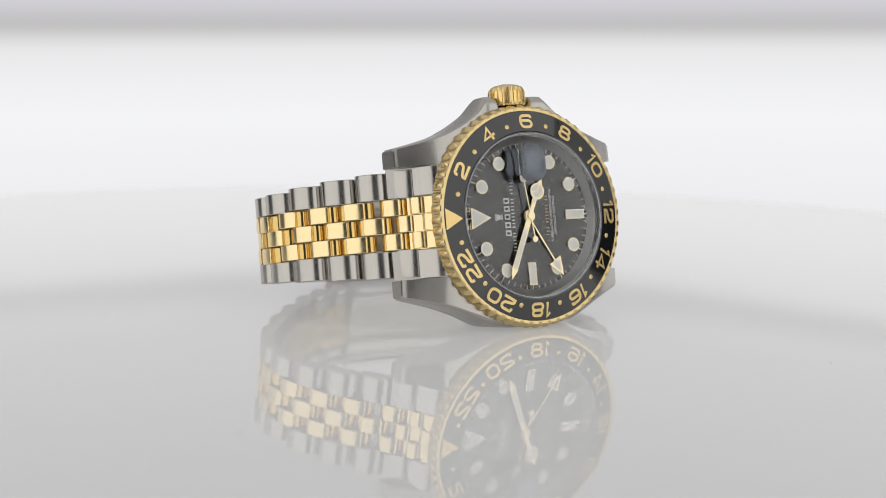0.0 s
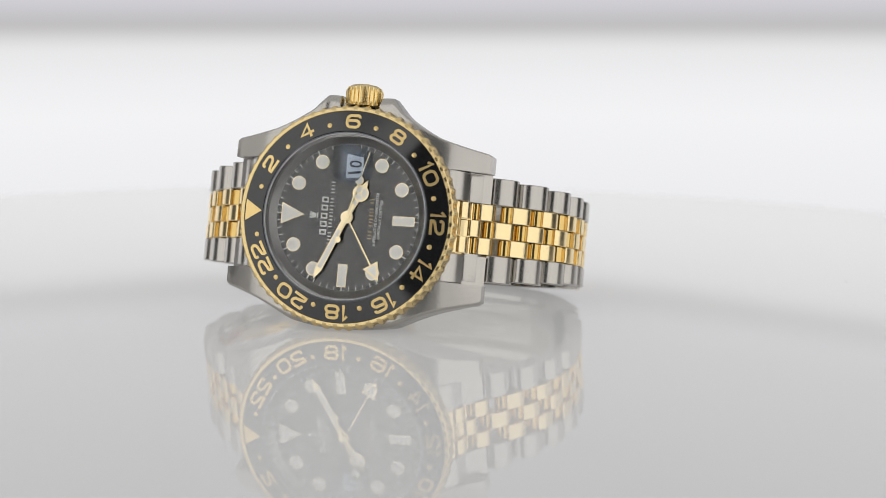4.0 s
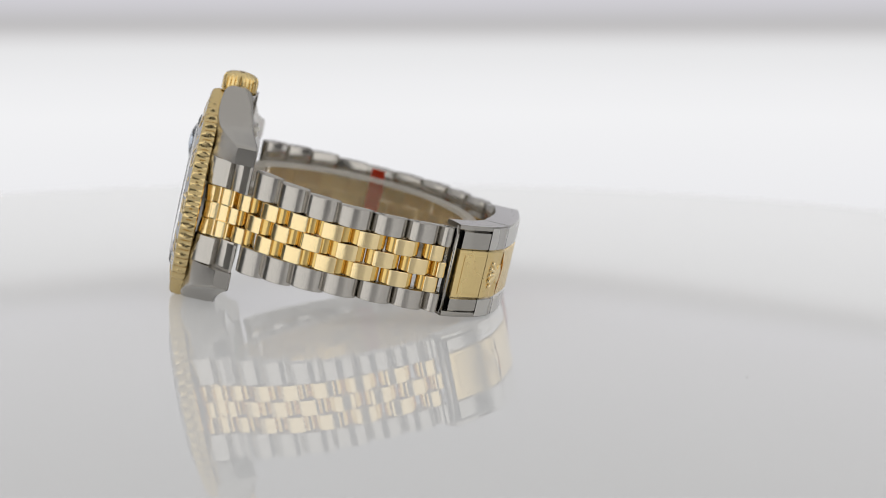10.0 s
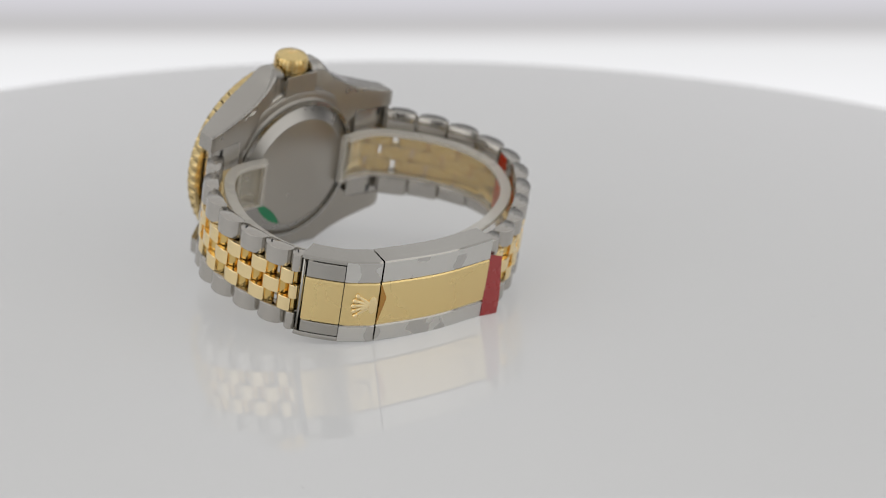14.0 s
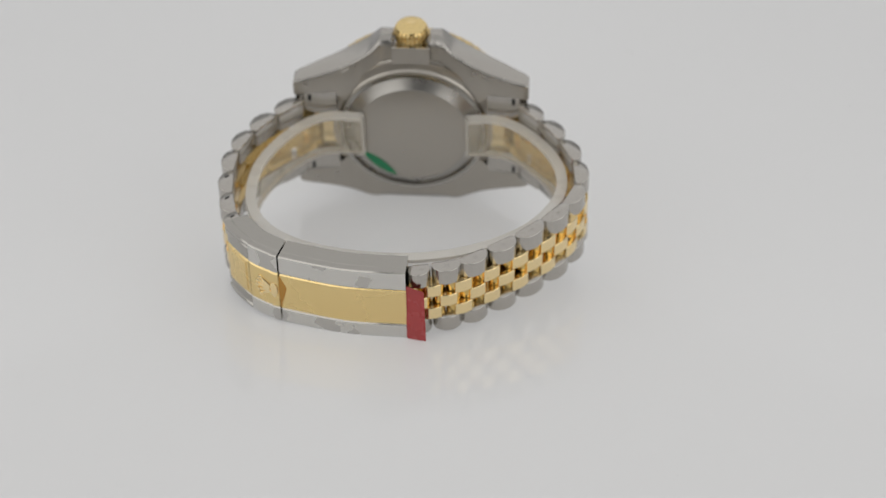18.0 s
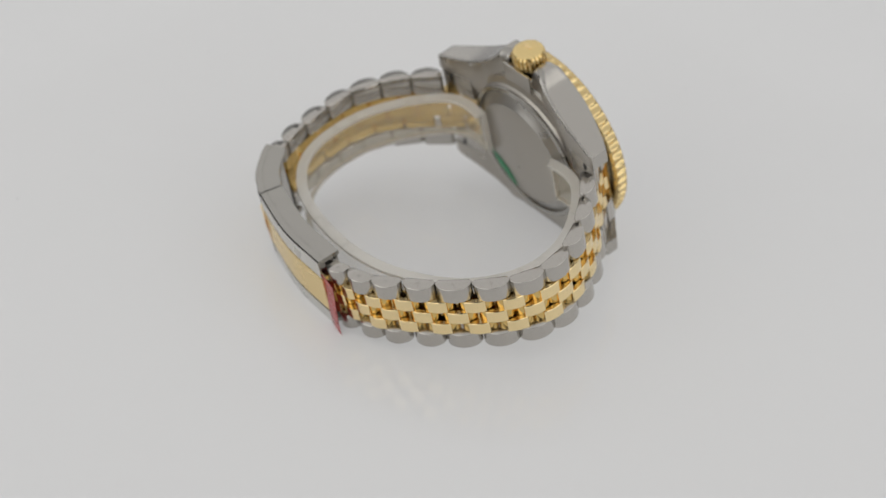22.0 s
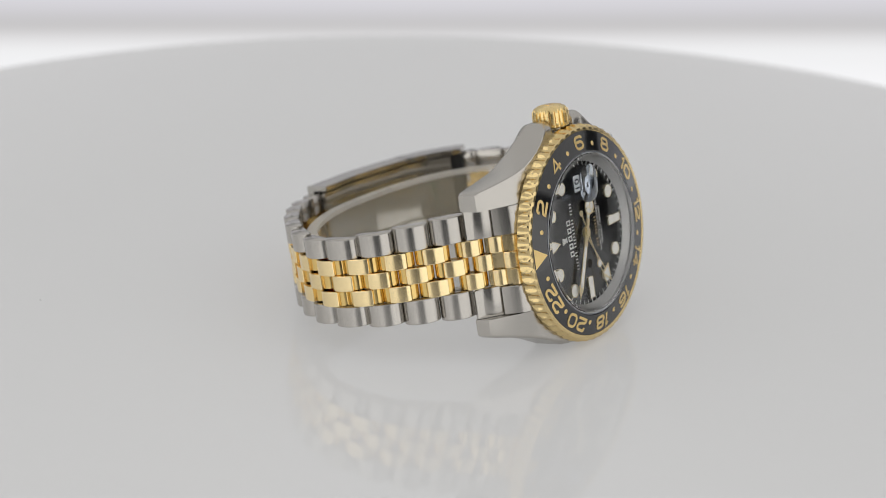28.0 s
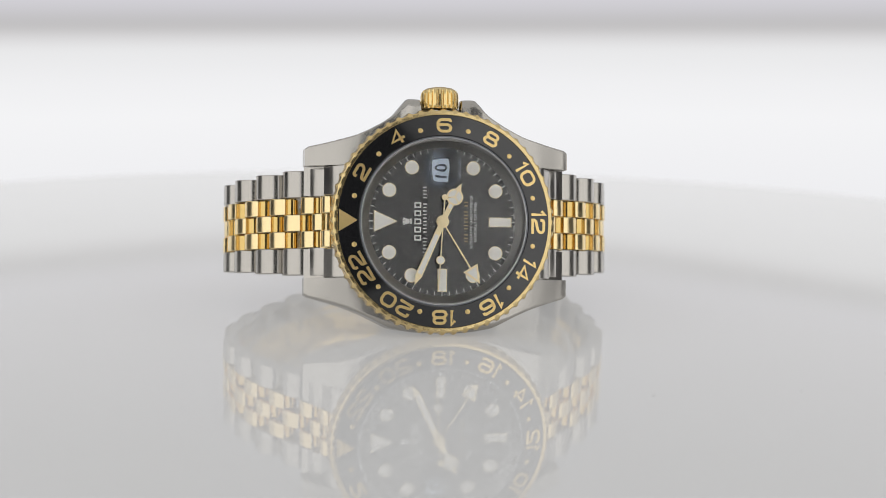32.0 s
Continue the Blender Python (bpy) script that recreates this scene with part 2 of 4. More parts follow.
def sharp(me, degrees=35):
    """Smooth faces with creases kept."""
    bm = bmesh.new()
    bm.from_mesh(me)
    for f in bm.faces:
        f.smooth = True
    for e in bm.edges:
        if len(e.link_faces) == 2 and e.calc_face_angle(0) > radians(degrees):
            e.smooth = False
    bm.to_mesh(me)
    bm.free()
    return me


def lettering(name, body, size, mat, depth=0.04, offset=0.0, wide=1.0):
    """Raised letters as a mesh in the xy plane, size in millimetres, centred."""
    cu = bpy.data.curves.new(name, "FONT")
    cu.body, cu.size, cu.extrude, cu.offset = body, size * MM, depth * MM, offset * MM
    cu.align_x, cu.align_y = "CENTER", "CENTER"
    cu.resolution_u = 4
    ob = bpy.data.objects.new(name, cu)
    scene.collection.objects.link(ob)
    dg = bpy.context.evaluated_depsgraph_get()
    me = bpy.data.meshes.new_from_object(ob.evaluated_get(dg))
    bpy.data.objects.remove(ob)
    bpy.data.curves.remove(cu)
    xs = [v.co.x for v in me.vertices]
    ys = [v.co.y for v in me.vertices]
    cx, cy = (min(xs) + max(xs)) / 2, (min(ys) + max(ys)) / 2
    for v in me.vertices:
        v.co.x = (v.co.x - cx) * wide
        v.co.y -= cy
    me.materials.clear()
    me.materials.append(mat)
    me.name = name
    return me


def spline(points, steps=12):
    """A smooth line through control points, as a list of (x, y) with even steps."""
    p = [np.array(q, float) for q in points]
    p = [2 * p[0] - p[1]] + p + [2 * p[-1] - p[-2]]
    out = []
    for i in range(1, len(p) - 2):
        a, b, c, d = p[i - 1:i + 3]
        for k in range(steps):
            t = k / steps
            out.append(0.5 * (2 * b + (c - a) * t + (2 * a - 5 * b + 4 * c - d) * t * t + (3 * b - a - 3 * c + d) * t ** 3))
    out.append(p[-2])
    return np.array(out)


class Line:
    """A smooth line walked by its length."""

    def __init__(self, points):
        self.p = spline(points)
        self.s = np.r_[0, np.cumsum(np.hypot(*np.diff(self.p, axis=0).T))]
        self.length = self.s[-1]

    def at(self, s):
        x, y = np.interp(s, self.s, self.p[:, 0]), np.interp(s, self.s, self.p[:, 1])
        d = 0.6
        x1, y1 = np.interp(s + d, self.s, self.p[:, 0]), np.interp(s + d, self.s, self.p[:, 1])
        x0, y0 = np.interp(s - d, self.s, self.p[:, 0]), np.interp(s - d, self.s, self.p[:, 1])
        t = np.array([x1 - x0, y1 - y0])
        return np.array([x, y]), t / np.hypot(*t)


# ---- the place: table, board, tent, room ----
ground = part("floor", Shape().box(-3000, 3000, -3000, 3000, -860, -850), room)
tagged(ground, "dark grey studio floor under the table", "floor", kind="structure")
for nm, b in (("wall_north", (-3000, 3000, 3000, 3100, -850, 1900)), ("wall_south", (-3000, 3000, -3100, -3000, -850, 1900)),
              ("wall_east", (3000, 3100, -3000, 3000, -850, 1900)), ("wall_west", (-3100, -3000, -3000, 3000, -850, 1900)),
              ("ceiling", (-3000, 3000, -3000, 3000, 1902, 1950))):
    tagged(part(nm, Shape().box(*b), room), "plain dark grey studio surface", "ceiling" if nm == "ceiling" else "wall", kind="structure")


def tent_panel(name, az0, az1, r, z0, z1, mat, label):
    """A curved translucent tent wall between two bearings from the camera's side."""
    s = Shape()
    n = 16
    rings = []
    for k in range(n + 1):
        a = radians(az0 + (az1 - az0) * k / n)
        ring = []
        for q, z in ((r, z0), (r + 4, z0), (r + 4, z1), (r, z1)):
            ring.append((q * math.sin(a), -q * math.cos(a), z))
        rings.append(ring)
    s.loft(rings)
    return tagged(part(name, s, mat), label, "diffuser wall", kind="structure")


tent_panel("wall_tent_right", SLIT_MIDDLE + SLIT_HALF, 86, 700, -60, 600, tent, "white glowing diffuser cloth of the light tent")
tent_panel("wall_tent_left", -86, SLIT_MIDDLE - SLIT_HALF, 700, -60, 600, tent, "white glowing diffuser cloth of the light tent")
# Unseen fill panel, added to lift black reflections in the gold.
tent_panel("wall_fill_front", SLIT_MIDDLE - SLIT_HALF - 1, SLIT_MIDDLE + SLIT_HALF + 1, 720, -60, 600, front_fill, "grey glowing fill panel added behind the camera, unseen")
tent_panel("wall_tent_back", 87, 273, 760, 130, 600, tent_top, "white glowing diffuser cloth of the light tent")
roof = part("ceiling_tent", Shape().lathe([(5, 602), (780, 602), (780, 606), (5, 606)], 64, "z"), tent_top)
tagged(roof, "white glowing diffuser roof of the light tent", "diffuser roof", kind="structure")

table = new("turntable")
tagged(table, "round glossy white acrylic turntable with an even added glow", "turntable")
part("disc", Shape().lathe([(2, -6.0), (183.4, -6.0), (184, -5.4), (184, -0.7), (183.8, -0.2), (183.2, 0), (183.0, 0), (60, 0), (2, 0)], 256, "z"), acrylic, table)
part("pedestal", Shape().lathe([(20, -849.5), (120, -849.5), (122, -846), (120, -842), (34, -836), (30, -820), (30, -30), (90, -14), (92, -6.3), (10, -6.3)], 64, "z"), edge_white, table, "matt white pedestal")

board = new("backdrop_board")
tagged(board, "white glowing backdrop board with a greyer band across it", "backdrop", kind="structure")
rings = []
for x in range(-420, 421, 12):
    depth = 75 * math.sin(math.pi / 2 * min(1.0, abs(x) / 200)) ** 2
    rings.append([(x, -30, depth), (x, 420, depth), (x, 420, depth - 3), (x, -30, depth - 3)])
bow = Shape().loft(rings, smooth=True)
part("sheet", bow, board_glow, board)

# ---- the watch: x towards six o'clock, y to the back, z towards the crown ----
watch = new("wristwatch")
tagged(watch, "steel and yellow gold wristwatch lying on its side, black dial", "wristwatch")


def interp(x, table_):
    xs, ys = zip(*table_)
    return float(np.interp(x, xs, ys))


def build_case():
    s = Shape()
    bevels = set()
    # round middle with a stepped back
    s.lathe([(15.3, 2.3), (18.0, 2.3), (18.2, 2.6), (18.2, 6.6), (17.6, 8.4), (16.6, 8.9), (15.3, 8.9)], 128, ring_shape=True)
    crown_side = [(3.6, 21.4), (3.75, 21.9), (4.1, 22.05), (5.9, 22.05), (6.5, 21.6), (7.4, 20.5), (8.5, 19.2), (10, 18.15), (12, 16.95), (15, 15.55), (18, 14.7), (21, 14.0), (23.4, 13.5), (24.0, 13.2)]
    plain_side = [(0, 19.9), (4, 19.8), (8.5, 19.1), (10.2, 18.5), (13.8, 16.7), (17, 15.4), (20.5, 14.3), (23.4, 13.5), (24.0, 13.2)]
    front = [(0, 2.6), (10, 2.6), (12, 2.8), (14, 3.2), (16, 3.9), (18, 4.7), (20.5, 5.9), (22.5, 6.9), (24, 7.6)]
    back = [(0, 9.2), (4.5, 9.25), (6.5, 9.3), (8.5, 9.35), (11, 9.4), (14, 9.8), (18, 10.6), (22, 11.35), (24, 11.5)]
    tongue_front = [(0, 3.1), (5.6, 3.0), (6.4, 2.8), (7.4, 2.65), (8.6, 2.6)] + front[1:]
    tongue_back = [(0, 8.0), (5.6, 8.1), (6.4, 8.4), (7.4, 8.7), (8.6, 8.95), (10, 9.15)] + back[4:]
    for sx in (1, -1):
        for sz, line in ((1, crown_side), (-1, plain_side)):
            rings = []
            line = [tuple(p) for p in spline(line, 4)]
            xs = sorted({p[0] for p in line})
            for x in xs:
                zo = interp(x, line)
                zi = interp(x, [(0, 6), (12, 6), (15.5, 9.0), (16.5, 10.05), (24, 10.05)])
                f, b = (interp(x, tongue_front), interp(x, tongue_back)) if sz > 0 else (interp(x, front) + interp(x, [(18, 0), (24, 0.8)]), interp(x, back))
                if x > 23.5:
                    f, b, zo = f + 0.15, b - 0.15, zo - 0.1
                rf = interp(x, [(3.6, 1.7), (6, 1.5), (7.5, 0.8), (8.6, 0.4), (13, 0.3), (24, 0.3)]) if sz > 0 else interp(x, [(0, 1.6), (9, 1.2), (13, 0.6), (24, 0.45)])
                rb = interp(x, [(3.6, 2.0), (6.0, 1.8), (7.5, 1.1), (8.6, 0.6), (13, 0.45), (24, 0.4)])
                if f + rf + rb > b - 0.1:
                    rf = rb = (b - f) * 0.4
                lift = interp(x, [(13, 0), (15, 0.6), (17, 1.1), (19, 0.9), (21.5, 0.4), (24, 0.1)])
                ring = [(zi, f - lift)]
                for k in range(5):
                    q = math.pi / 2 * k / 4
                    ring.append((zo - rf + rf * math.sin(q), f + rf - rf * math.cos(q)))
                for k in range(5):
                    q = math.pi / 2 * k / 4
                    ring.append((zo - rb + rb * math.cos(q), b - rb + rb * math.sin(q)))
                ring.append((zi, b))
                rings.append([(sx * x, y, sz * z) for z, y in ring])
            start = len(s.f)
            s.loft(rings)
            bevels.update(start + a * 12 + i for a in range(len(rings) - 1) for i in range(6, 10))
    s.box(-3.8, 3.8, 3.1, 9.0, 12.0, 19.7, 0.3)
    s.box(-3.9, 3.9, 8.75, 9.2, 12.0, 20.8, 0.1)
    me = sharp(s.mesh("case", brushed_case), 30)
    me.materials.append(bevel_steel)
    me.materials.append(dim_backsteel)
    # Rear-facing faces get a darker steel, standing in for dimmer reflections there.
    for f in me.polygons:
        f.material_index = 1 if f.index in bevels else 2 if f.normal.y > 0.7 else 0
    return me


part("case", build_case(), brushed_case, watch, "brushed steel case with polished bevels")

# dark blocks for the shade inside the pin holes in the lug backs
for sx in (1, -1):
    for sz in (1, -1):
        h = Shape().box(-0.35, 0.35, -0.2, 0.2, -0.75, 0.75, 0.1)
        part("pin_hole_shade", h, dark, watch, at=pose(sx * 20.9 * MM, 11.0 * MM, sz * 9.0 * MM, 0, 0, sx * 9))

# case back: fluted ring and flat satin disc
part("case_back", Shape().lathe([(2, 8.6), (17.2, 8.6), (17.2, 9.1), (16.5, 9.3), (15.6, 9.35), (15.2, 9.9), (14.6, 9.9), (14.0, 10.0), (11.75, 11.3), (11.6, 11.35), (2, 11.35)], 128), dim_backsteel, watch, "satin steel case back")


def flutes(a, k):
    return 0.0 if k in (0, 3) else -0.22 * (1 - abs(math.cos(a * 60)))


part("back_bevel", Shape().lathe([(14.2, 9.8), (14.2, 10.05), (14.05, 10.1), (11.8, 11.42), (11.6, 11.40), (11.6, 11.2)], 128, ring_shape=True), bevel_steel, watch, "polished steel bevel")
part("back_ring", Shape().lathe([(14.3, 10.0), (15.3, 10.05), (15.25, 10.45), (14.3, 10.6)], 480, wave=flutes, ring_shape=True), polished, watch, "fluted polished steel ring")
g = Shape()
arc = [(11.5 * math.cos(radians(a)), 11.5 * math.sin(radians(a))) for a in range(-72, -20, 4)]
inner = [(p[0] * (1 - 0.17 * math.sin(math.pi * i / (len(arc) - 1)) ** 0.7), p[1] * (1 - 0.17 * math.sin(math.pi * i / (len(arc) - 1)) ** 0.7)) for i, p in enumerate(arc)]
g.loft([[(x, 11.36, z), (x, 11.45, z), (u, 11.45, w), (u, 11.36, w)] for (x, z), (u, w) in zip(arc, inner)])
part("green_sticker", g, green, watch, "torn sliver of green sticker")


# bezel: scalloped gold ring, ceramic insert, engraved scale
def scoop(a, k):
    u = (a * 60 / (2 * math.pi)) % 1.0
    return -interp(k, [(0, 0), (1, 0), (2, 0.14), (3, 0.54), (4, 0.66), (5, 0.46), (6, 0.14), (7, 0), (11, 0)]) * max(0.0, 1 - (2.5 * u - 1.25) ** 2)


part("bezel", Shape().lathe([(18.6, 3.2), (19.4, 3.25), (20.0, 3.0), (20.25, 2.4), (20.25, 1.6), (20.1, 0.95), (19.85, 0.55), (19.55, 0.36), (19.05, 0.30), (18.95, 0.38), (18.7, 0.9), (18.6, 1.6)], 480, wave=scoop, ring_shape=True), bezel_gold, watch, "scalloped yellow gold bezel ring")
part("insert", sharp(Shape().lathe([(15.0, 1.4), (18.98, 1.4), (18.98, 0.44), (18.9, 0.38), (15.3, -0.40), (15.15, -0.36), (15.0, -0.1)], 192, ring_shape=True).mesh("insert", ceramic), 12), ceramic, watch, "glossy dark ceramic bezel insert")
SLOPE = math.degrees(math.atan2(0.78, 3.6))


def on_insert(deg, r):
    """The pose on the insert at a bearing clockwise from the crown, facing out of it."""
    a = radians(deg)
    y = 0.38 - (18.9 - r) * 0.78 / 3.6
    turn = Matrix(((math.cos(a), math.sin(a), 0), (0, 0, -1), (-math.sin(a), math.cos(a), 0))).to_4x4()
    return Matrix.Translation((r * math.sin(a) * MM, (y - 0.01) * MM, r * math.cos(a) * MM)) @ turn @ pose(0, 0, 0, -SLOPE)


def ribbon(s, points, width, z0, z1, closed=False):
    """A flat stroke along points (x, y, corner radius)."""
    n = len(points)
    path = []
    for i, (x, y, r) in enumerate(points):
        p = np.array((x, y))
        if r == 0 or (not closed and i in (0, n - 1)):
            path.append(p)
            continue
        a, b = np.array(points[i - 1][:2]) - p, np.array(points[(i + 1) % n][:2]) - p
        la, lb = np.hypot(*a), np.hypot(*b)
        r = min(r, la / 2, lb / 2)
        a, b = p + a / la * r, p + b / lb * r
        for k in range(7):
            q = k / 6
            path.append((1 - q) ** 2 * a + 2 * q * (1 - q) * (0.35 * (a + b) / 2 + 0.65 * p) + q * q * b)
    keep = [path[0]]
    for p in path[1:]:
        if np.hypot(*(p - keep[-1])) > 0.02:
            keep.append(p)
    path = keep[:-1] if closed and np.hypot(*(keep[0] - keep[-1])) < 0.02 else keep
    m = len(path)
    rings = []
    for i, p in enumerate(path):
        before = path[i - 1] if closed or i else p
        after = path[(i + 1) % m] if closed or i < m - 1 else p
        u, w = p - before, after - p
        u = u / np.hypot(*u) if np.hypot(*u) else w / np.hypot(*w)
        w = w / np.hypot(*w) if np.hypot(*w) else u
        k = np.array((-(u + w)[1], (u + w)[0]))
        k = k / max(0.5, k @ k / 2) * width / 2
        rings.append([(*(p + k), z0), (*(p + k), z1), (*(p - k), z1), (*(p - k), z0)])
    s.loft(rings, closed=closed)


GLYPHS = {
    "0": (2.3, [([(-1.15, -1.08, 0.7), (1.15, -1.08, 0.7), (1.15, 1.08, 0.7), (-1.15, 1.08, 0.7)], True)]),
    "1": (0.5, [([(-0.42, 0.62, 0), (0.2, 1.33, 0), (0.2, -1.33, 0)], False)]),
    "2": (2.2, [([(-1.1, 0.42, 0), (-1.1, 1.08, 0.6), (1.1, 1.08, 0.6), (1.1, 0.02, 0.55), (-1.1, -0.5, 0.3), (-1.1, -1.08, 0), (1.35, -1.08, 0)], False)]),
    "4": (2.2, [([(0.5, -1.33, 0), (0.5, 1.12, 0), (-1.2, -0.5, 0), (1.3, -0.5, 0)], False)]),
    "6": (2.3, [([(1.12, 0.62, 0), (1.12, 1.08, 0.4), (-1.15, 1.08, 0.7), (-1.15, -1.08, 0.7), (1.15, -1.08, 0.6), (1.15, 0.14, 0.6), (-1.1, 0.14, 0)], False)]),
    "8": (2.3, [([(-1.0, 0.06, 0.5), (1.0, 0.06, 0.5), (1.0, 1.08, 0.5), (-1.0, 1.08, 0.5)], True), ([(-1.15, -1.08, 0.6), (1.15, -1.08, 0.6), (1.15, 0.05, 0.6), (-1.15, 0.05, 0.6)], True)])}


def numeral(body):
    """Wide, square-shouldered figures of one even stroke."""
    s = Shape()
    stroke, gap = 0.52, 0.95
    total = sum(GLYPHS[c][0] for c in body) + gap * (len(body) - 1)
    x = -total / 2
    for c in body:
        wide, strokes = GLYPHS[c]
        for k, (points, closed) in enumerate(strokes):
            ribbon(s, [(px + x + wide / 2, py, r) for px, py, r in points], stroke, -0.05, 0.05 + 0.012 * k, closed)
        x += wide + gap
    return s


dot = Shape().lathe([(0.05, 0.05), (0.40, 0.05), (0.45, 0.02), (0.45, -0.06)], 24, "z").mesh("scale_dot", gilt)
for h in range(2, 24, 2):
    part("numeral", numeral(str(h)).mesh("numeral", gilt), gilt, watch, at=on_insert(15 * (h - 6), 17.05))
for h in range(1, 24, 2):
    part("scale_dot", dot, gilt, watch, at=on_insert(15 * (h - 6), 16.6))
tri = Shape()
tri.loft([[(-1.95, 1.75, z), (1.95, 1.75, z), (0, -1.55, z)] for z in (-0.05, 0.05)])
part("pointer_triangle", tri, gilt, watch, at=on_insert(-90, 17.0))

# crystal, rehaut, dial
pane = part("crystal", Shape().lathe([(0.4, -0.95), (13.9, -0.95), (14.4, -0.80), (14.68, -0.5), (14.74, 0.0), (14.74, 0.9), (0.4, 0.9)], 128), glass, watch, "clear sapphire crystal")
pane.visible_shadow = False
lens = Shape()
rings = []
for r, y in [(1.0, -0.96), (1.0, -1.15)] + [(math.cos(k * math.pi / 28), -1.15 - 0.84 * (1 - math.cos(k * math.pi / 28) ** 2)) for k in range(1, 14)]:
    rings.append([(2.9 * r * math.copysign(abs(math.cos(a)) ** 0.7, math.cos(a)), y, 9.45 + 3.4 * r * math.copysign(abs(math.sin(a)) ** 0.7, math.sin(a))) for a in [2 * math.pi * i / 48 for i in range(48)]])
lens.loft(rings, smooth=True)
lens_ob = part("date_lens", lens, lens_glass, watch, "domed date magnifier")
lens_ob.visible_shadow = False
part("gasket", Shape().lathe([(14.97, 1.5), (15.14, 1.4), (15.14, -0.40), (14.97, -0.40)], 128, ring_shape=True), gasket_grey, watch, "dark grey crystal gasket")
# Pale ring put in for the highlight along the crystal's rim.
part("crystal_edge", Shape().lathe([(14.78, 1.5), (14.78, -0.30), (14.84, -0.42), (14.90, -0.42), (14.93, -0.30), (14.93, 1.5)], 160, ring_shape=True), edge_glint, watch, "pale ring standing in for the glint on the crystal's edge")
part("crystal_seat", Shape().lathe([(14.35, 1.0), (14.38, 0.94), (14.70, 0.94), (14.70, 1.0)], 160, ring_shape=True), rehaut_m, watch)
part("rehaut", Shape().lathe([(13.25, 2.4), (15.0, 2.4), (15.0, 0.95), (14.35, 0.95), (13.15, 2.0)], 160, ring_shape=True), rehaut_m, watch, "engraved steel inner ring")
part("dial", Shape().lathe([(0.3, 2.12), (13.3, 2.12), (13.3, 2.5), (0.3, 2.5)], 128), lacquer, watch, "glossy black dial")
DIAL = 2.12


def on_dial(deg, r, y=DIAL - 0.02):
    a = radians(deg)
    turn = Matrix(((math.cos(a), math.sin(a), 0), (0, 0, -1), (-math.sin(a), math.cos(a), 0))).to_4x4()
    return Matrix.Translation((r * math.sin(a) * MM, y * MM, r * math.cos(a) * MM)) @ turn


def framed(outline, border, height=0.28):
    """A gold rim and its lume filling, for a marker with this outline."""
    n = len(outline)
    cx, cy = sum(p[0] for p in outline) / n, sum(p[1] for p in outline) / n
    rim, fill = Shape(), Shape()

    def grow(d):
        out = []
        for i in range(n):
            (ax, ay), (bx, by), (cx2, cy2) = outline[i - 1], outline[i], outline[(i + 1) % n]
            u = Vector((bx - ax, by - ay)).normalized()
            w = Vector((cx2 - bx, cy2 - by)).normalized()
            n1, n2 = Vector((u.y, -u.x)), Vector((w.y, -w.x))
            k = n1 + n2
            k = k / max(0.25, k.length_squared / 2)
            out.append((bx + k.x * d, by + k.y * d))
        return out
    a, b = grow(0), grow(-border)
    rings = [[(x, y, -0.05) for x, y in a], [(x, y, height) for x, y in a], [(x, y, height) for x, y in b], [(x, y, height - 0.08) for x, y in b]]
    rim.loft(rings, caps=False)
    fill.loft([[(x, y, 0) for x, y in b], [(x, y, height - 0.07) for x, y in b]])
    return rim, fill


def circle(r, n=32):
    return [(r * math.cos(2 * math.pi * i / n), r * math.sin(2 * math.pi * i / n)) for i in range(n)]


def marker(name, outline, deg, r, border=0.13):
    rim, fill = framed(outline, border)
    m = part(name, rim, marker_gold, watch, at=on_dial(deg, r))
    part("lume", fill, lume, m, "cream luminous filling")


for k in (1, 2, 4, 5, 7, 8, 10, 11):
    marker("round_marker", circle(1.27), 30 * k - 90, 11.05)
for k in (6, 9):
    marker("bar_marker", [(-0.85, -2.05), (0.85, -2.05), (0.85, 2.05), (-0.85, 2.05)], 30 * k - 90, 10.4)
marker("triangle_marker", [(-1.95, 2.0), (0, -2.25), (1.95, 2.0)], -90, 10.3)

tick = Shape().box(-0.055, 0.055, -0.36, 0.36, -0.01, 0.03).mesh("minute_tick", print_white)
tick_big = Shape().box(-0.09, 0.09, -0.45, 0.45, -0.01, 0.03).mesh("hour_tick", print_white)
for k in range(60):
    part("minute_tick", tick_big if k % 5 == 0 else tick, print_white, watch, at=on_dial(6 * k - 90, 12.8))


def at_dial(x, z, turn=0.0, y=DIAL - 0.03):
    """A place on the dial seen with twelve at the top: x right towards three, z up towards twelve."""
    m = on_dial(-90, 0, y)
    return m @ pose(x * MM, z * MM, 0, 0, 0, turn)


# the maker's mark and name stay plain shapes
mark = Shape()
for k in range(5):
    a = radians(-34 + 17 * k)
    mark.loft([[(0.32 * math.sin(a) - 0.14, -0.5, z), (0.32 * math.sin(a) + 0.14, -0.5, z), (1.05 * math.sin(a) + 0.07, 0.15 + 0.62 * math.cos(a), z), (1.05 * math.sin(a) - 0.07, 0.15 + 0.62 * math.cos(a), z)] for z in (-0.02, 0.05)])
mark.box(-0.5, 0.5, -0.85, -0.62, -0.02, 0.05)
part("emblem", mark, print_white, watch, at=at_dial(0, 6.35))


def bars(name, words, pitch, height, mat, x, z, fill=0.55):
    """Words as rows of plain bars, one for each sign."""
    s = Shape()
    total = (sum(words) + 0.8 * (len(words) - 1)) * pitch
    at = -total / 2
    for w in words:
        for k in range(w):
            c = at + (k + 0.5) * pitch
            s.box(c - pitch * fill / 2, c + pitch * fill / 2, -height / 2, height / 2, -0.02, 0.03)
        at += (w + 0.8) * pitch
    part(name, s, mat, watch, at=at_dial(x, z))


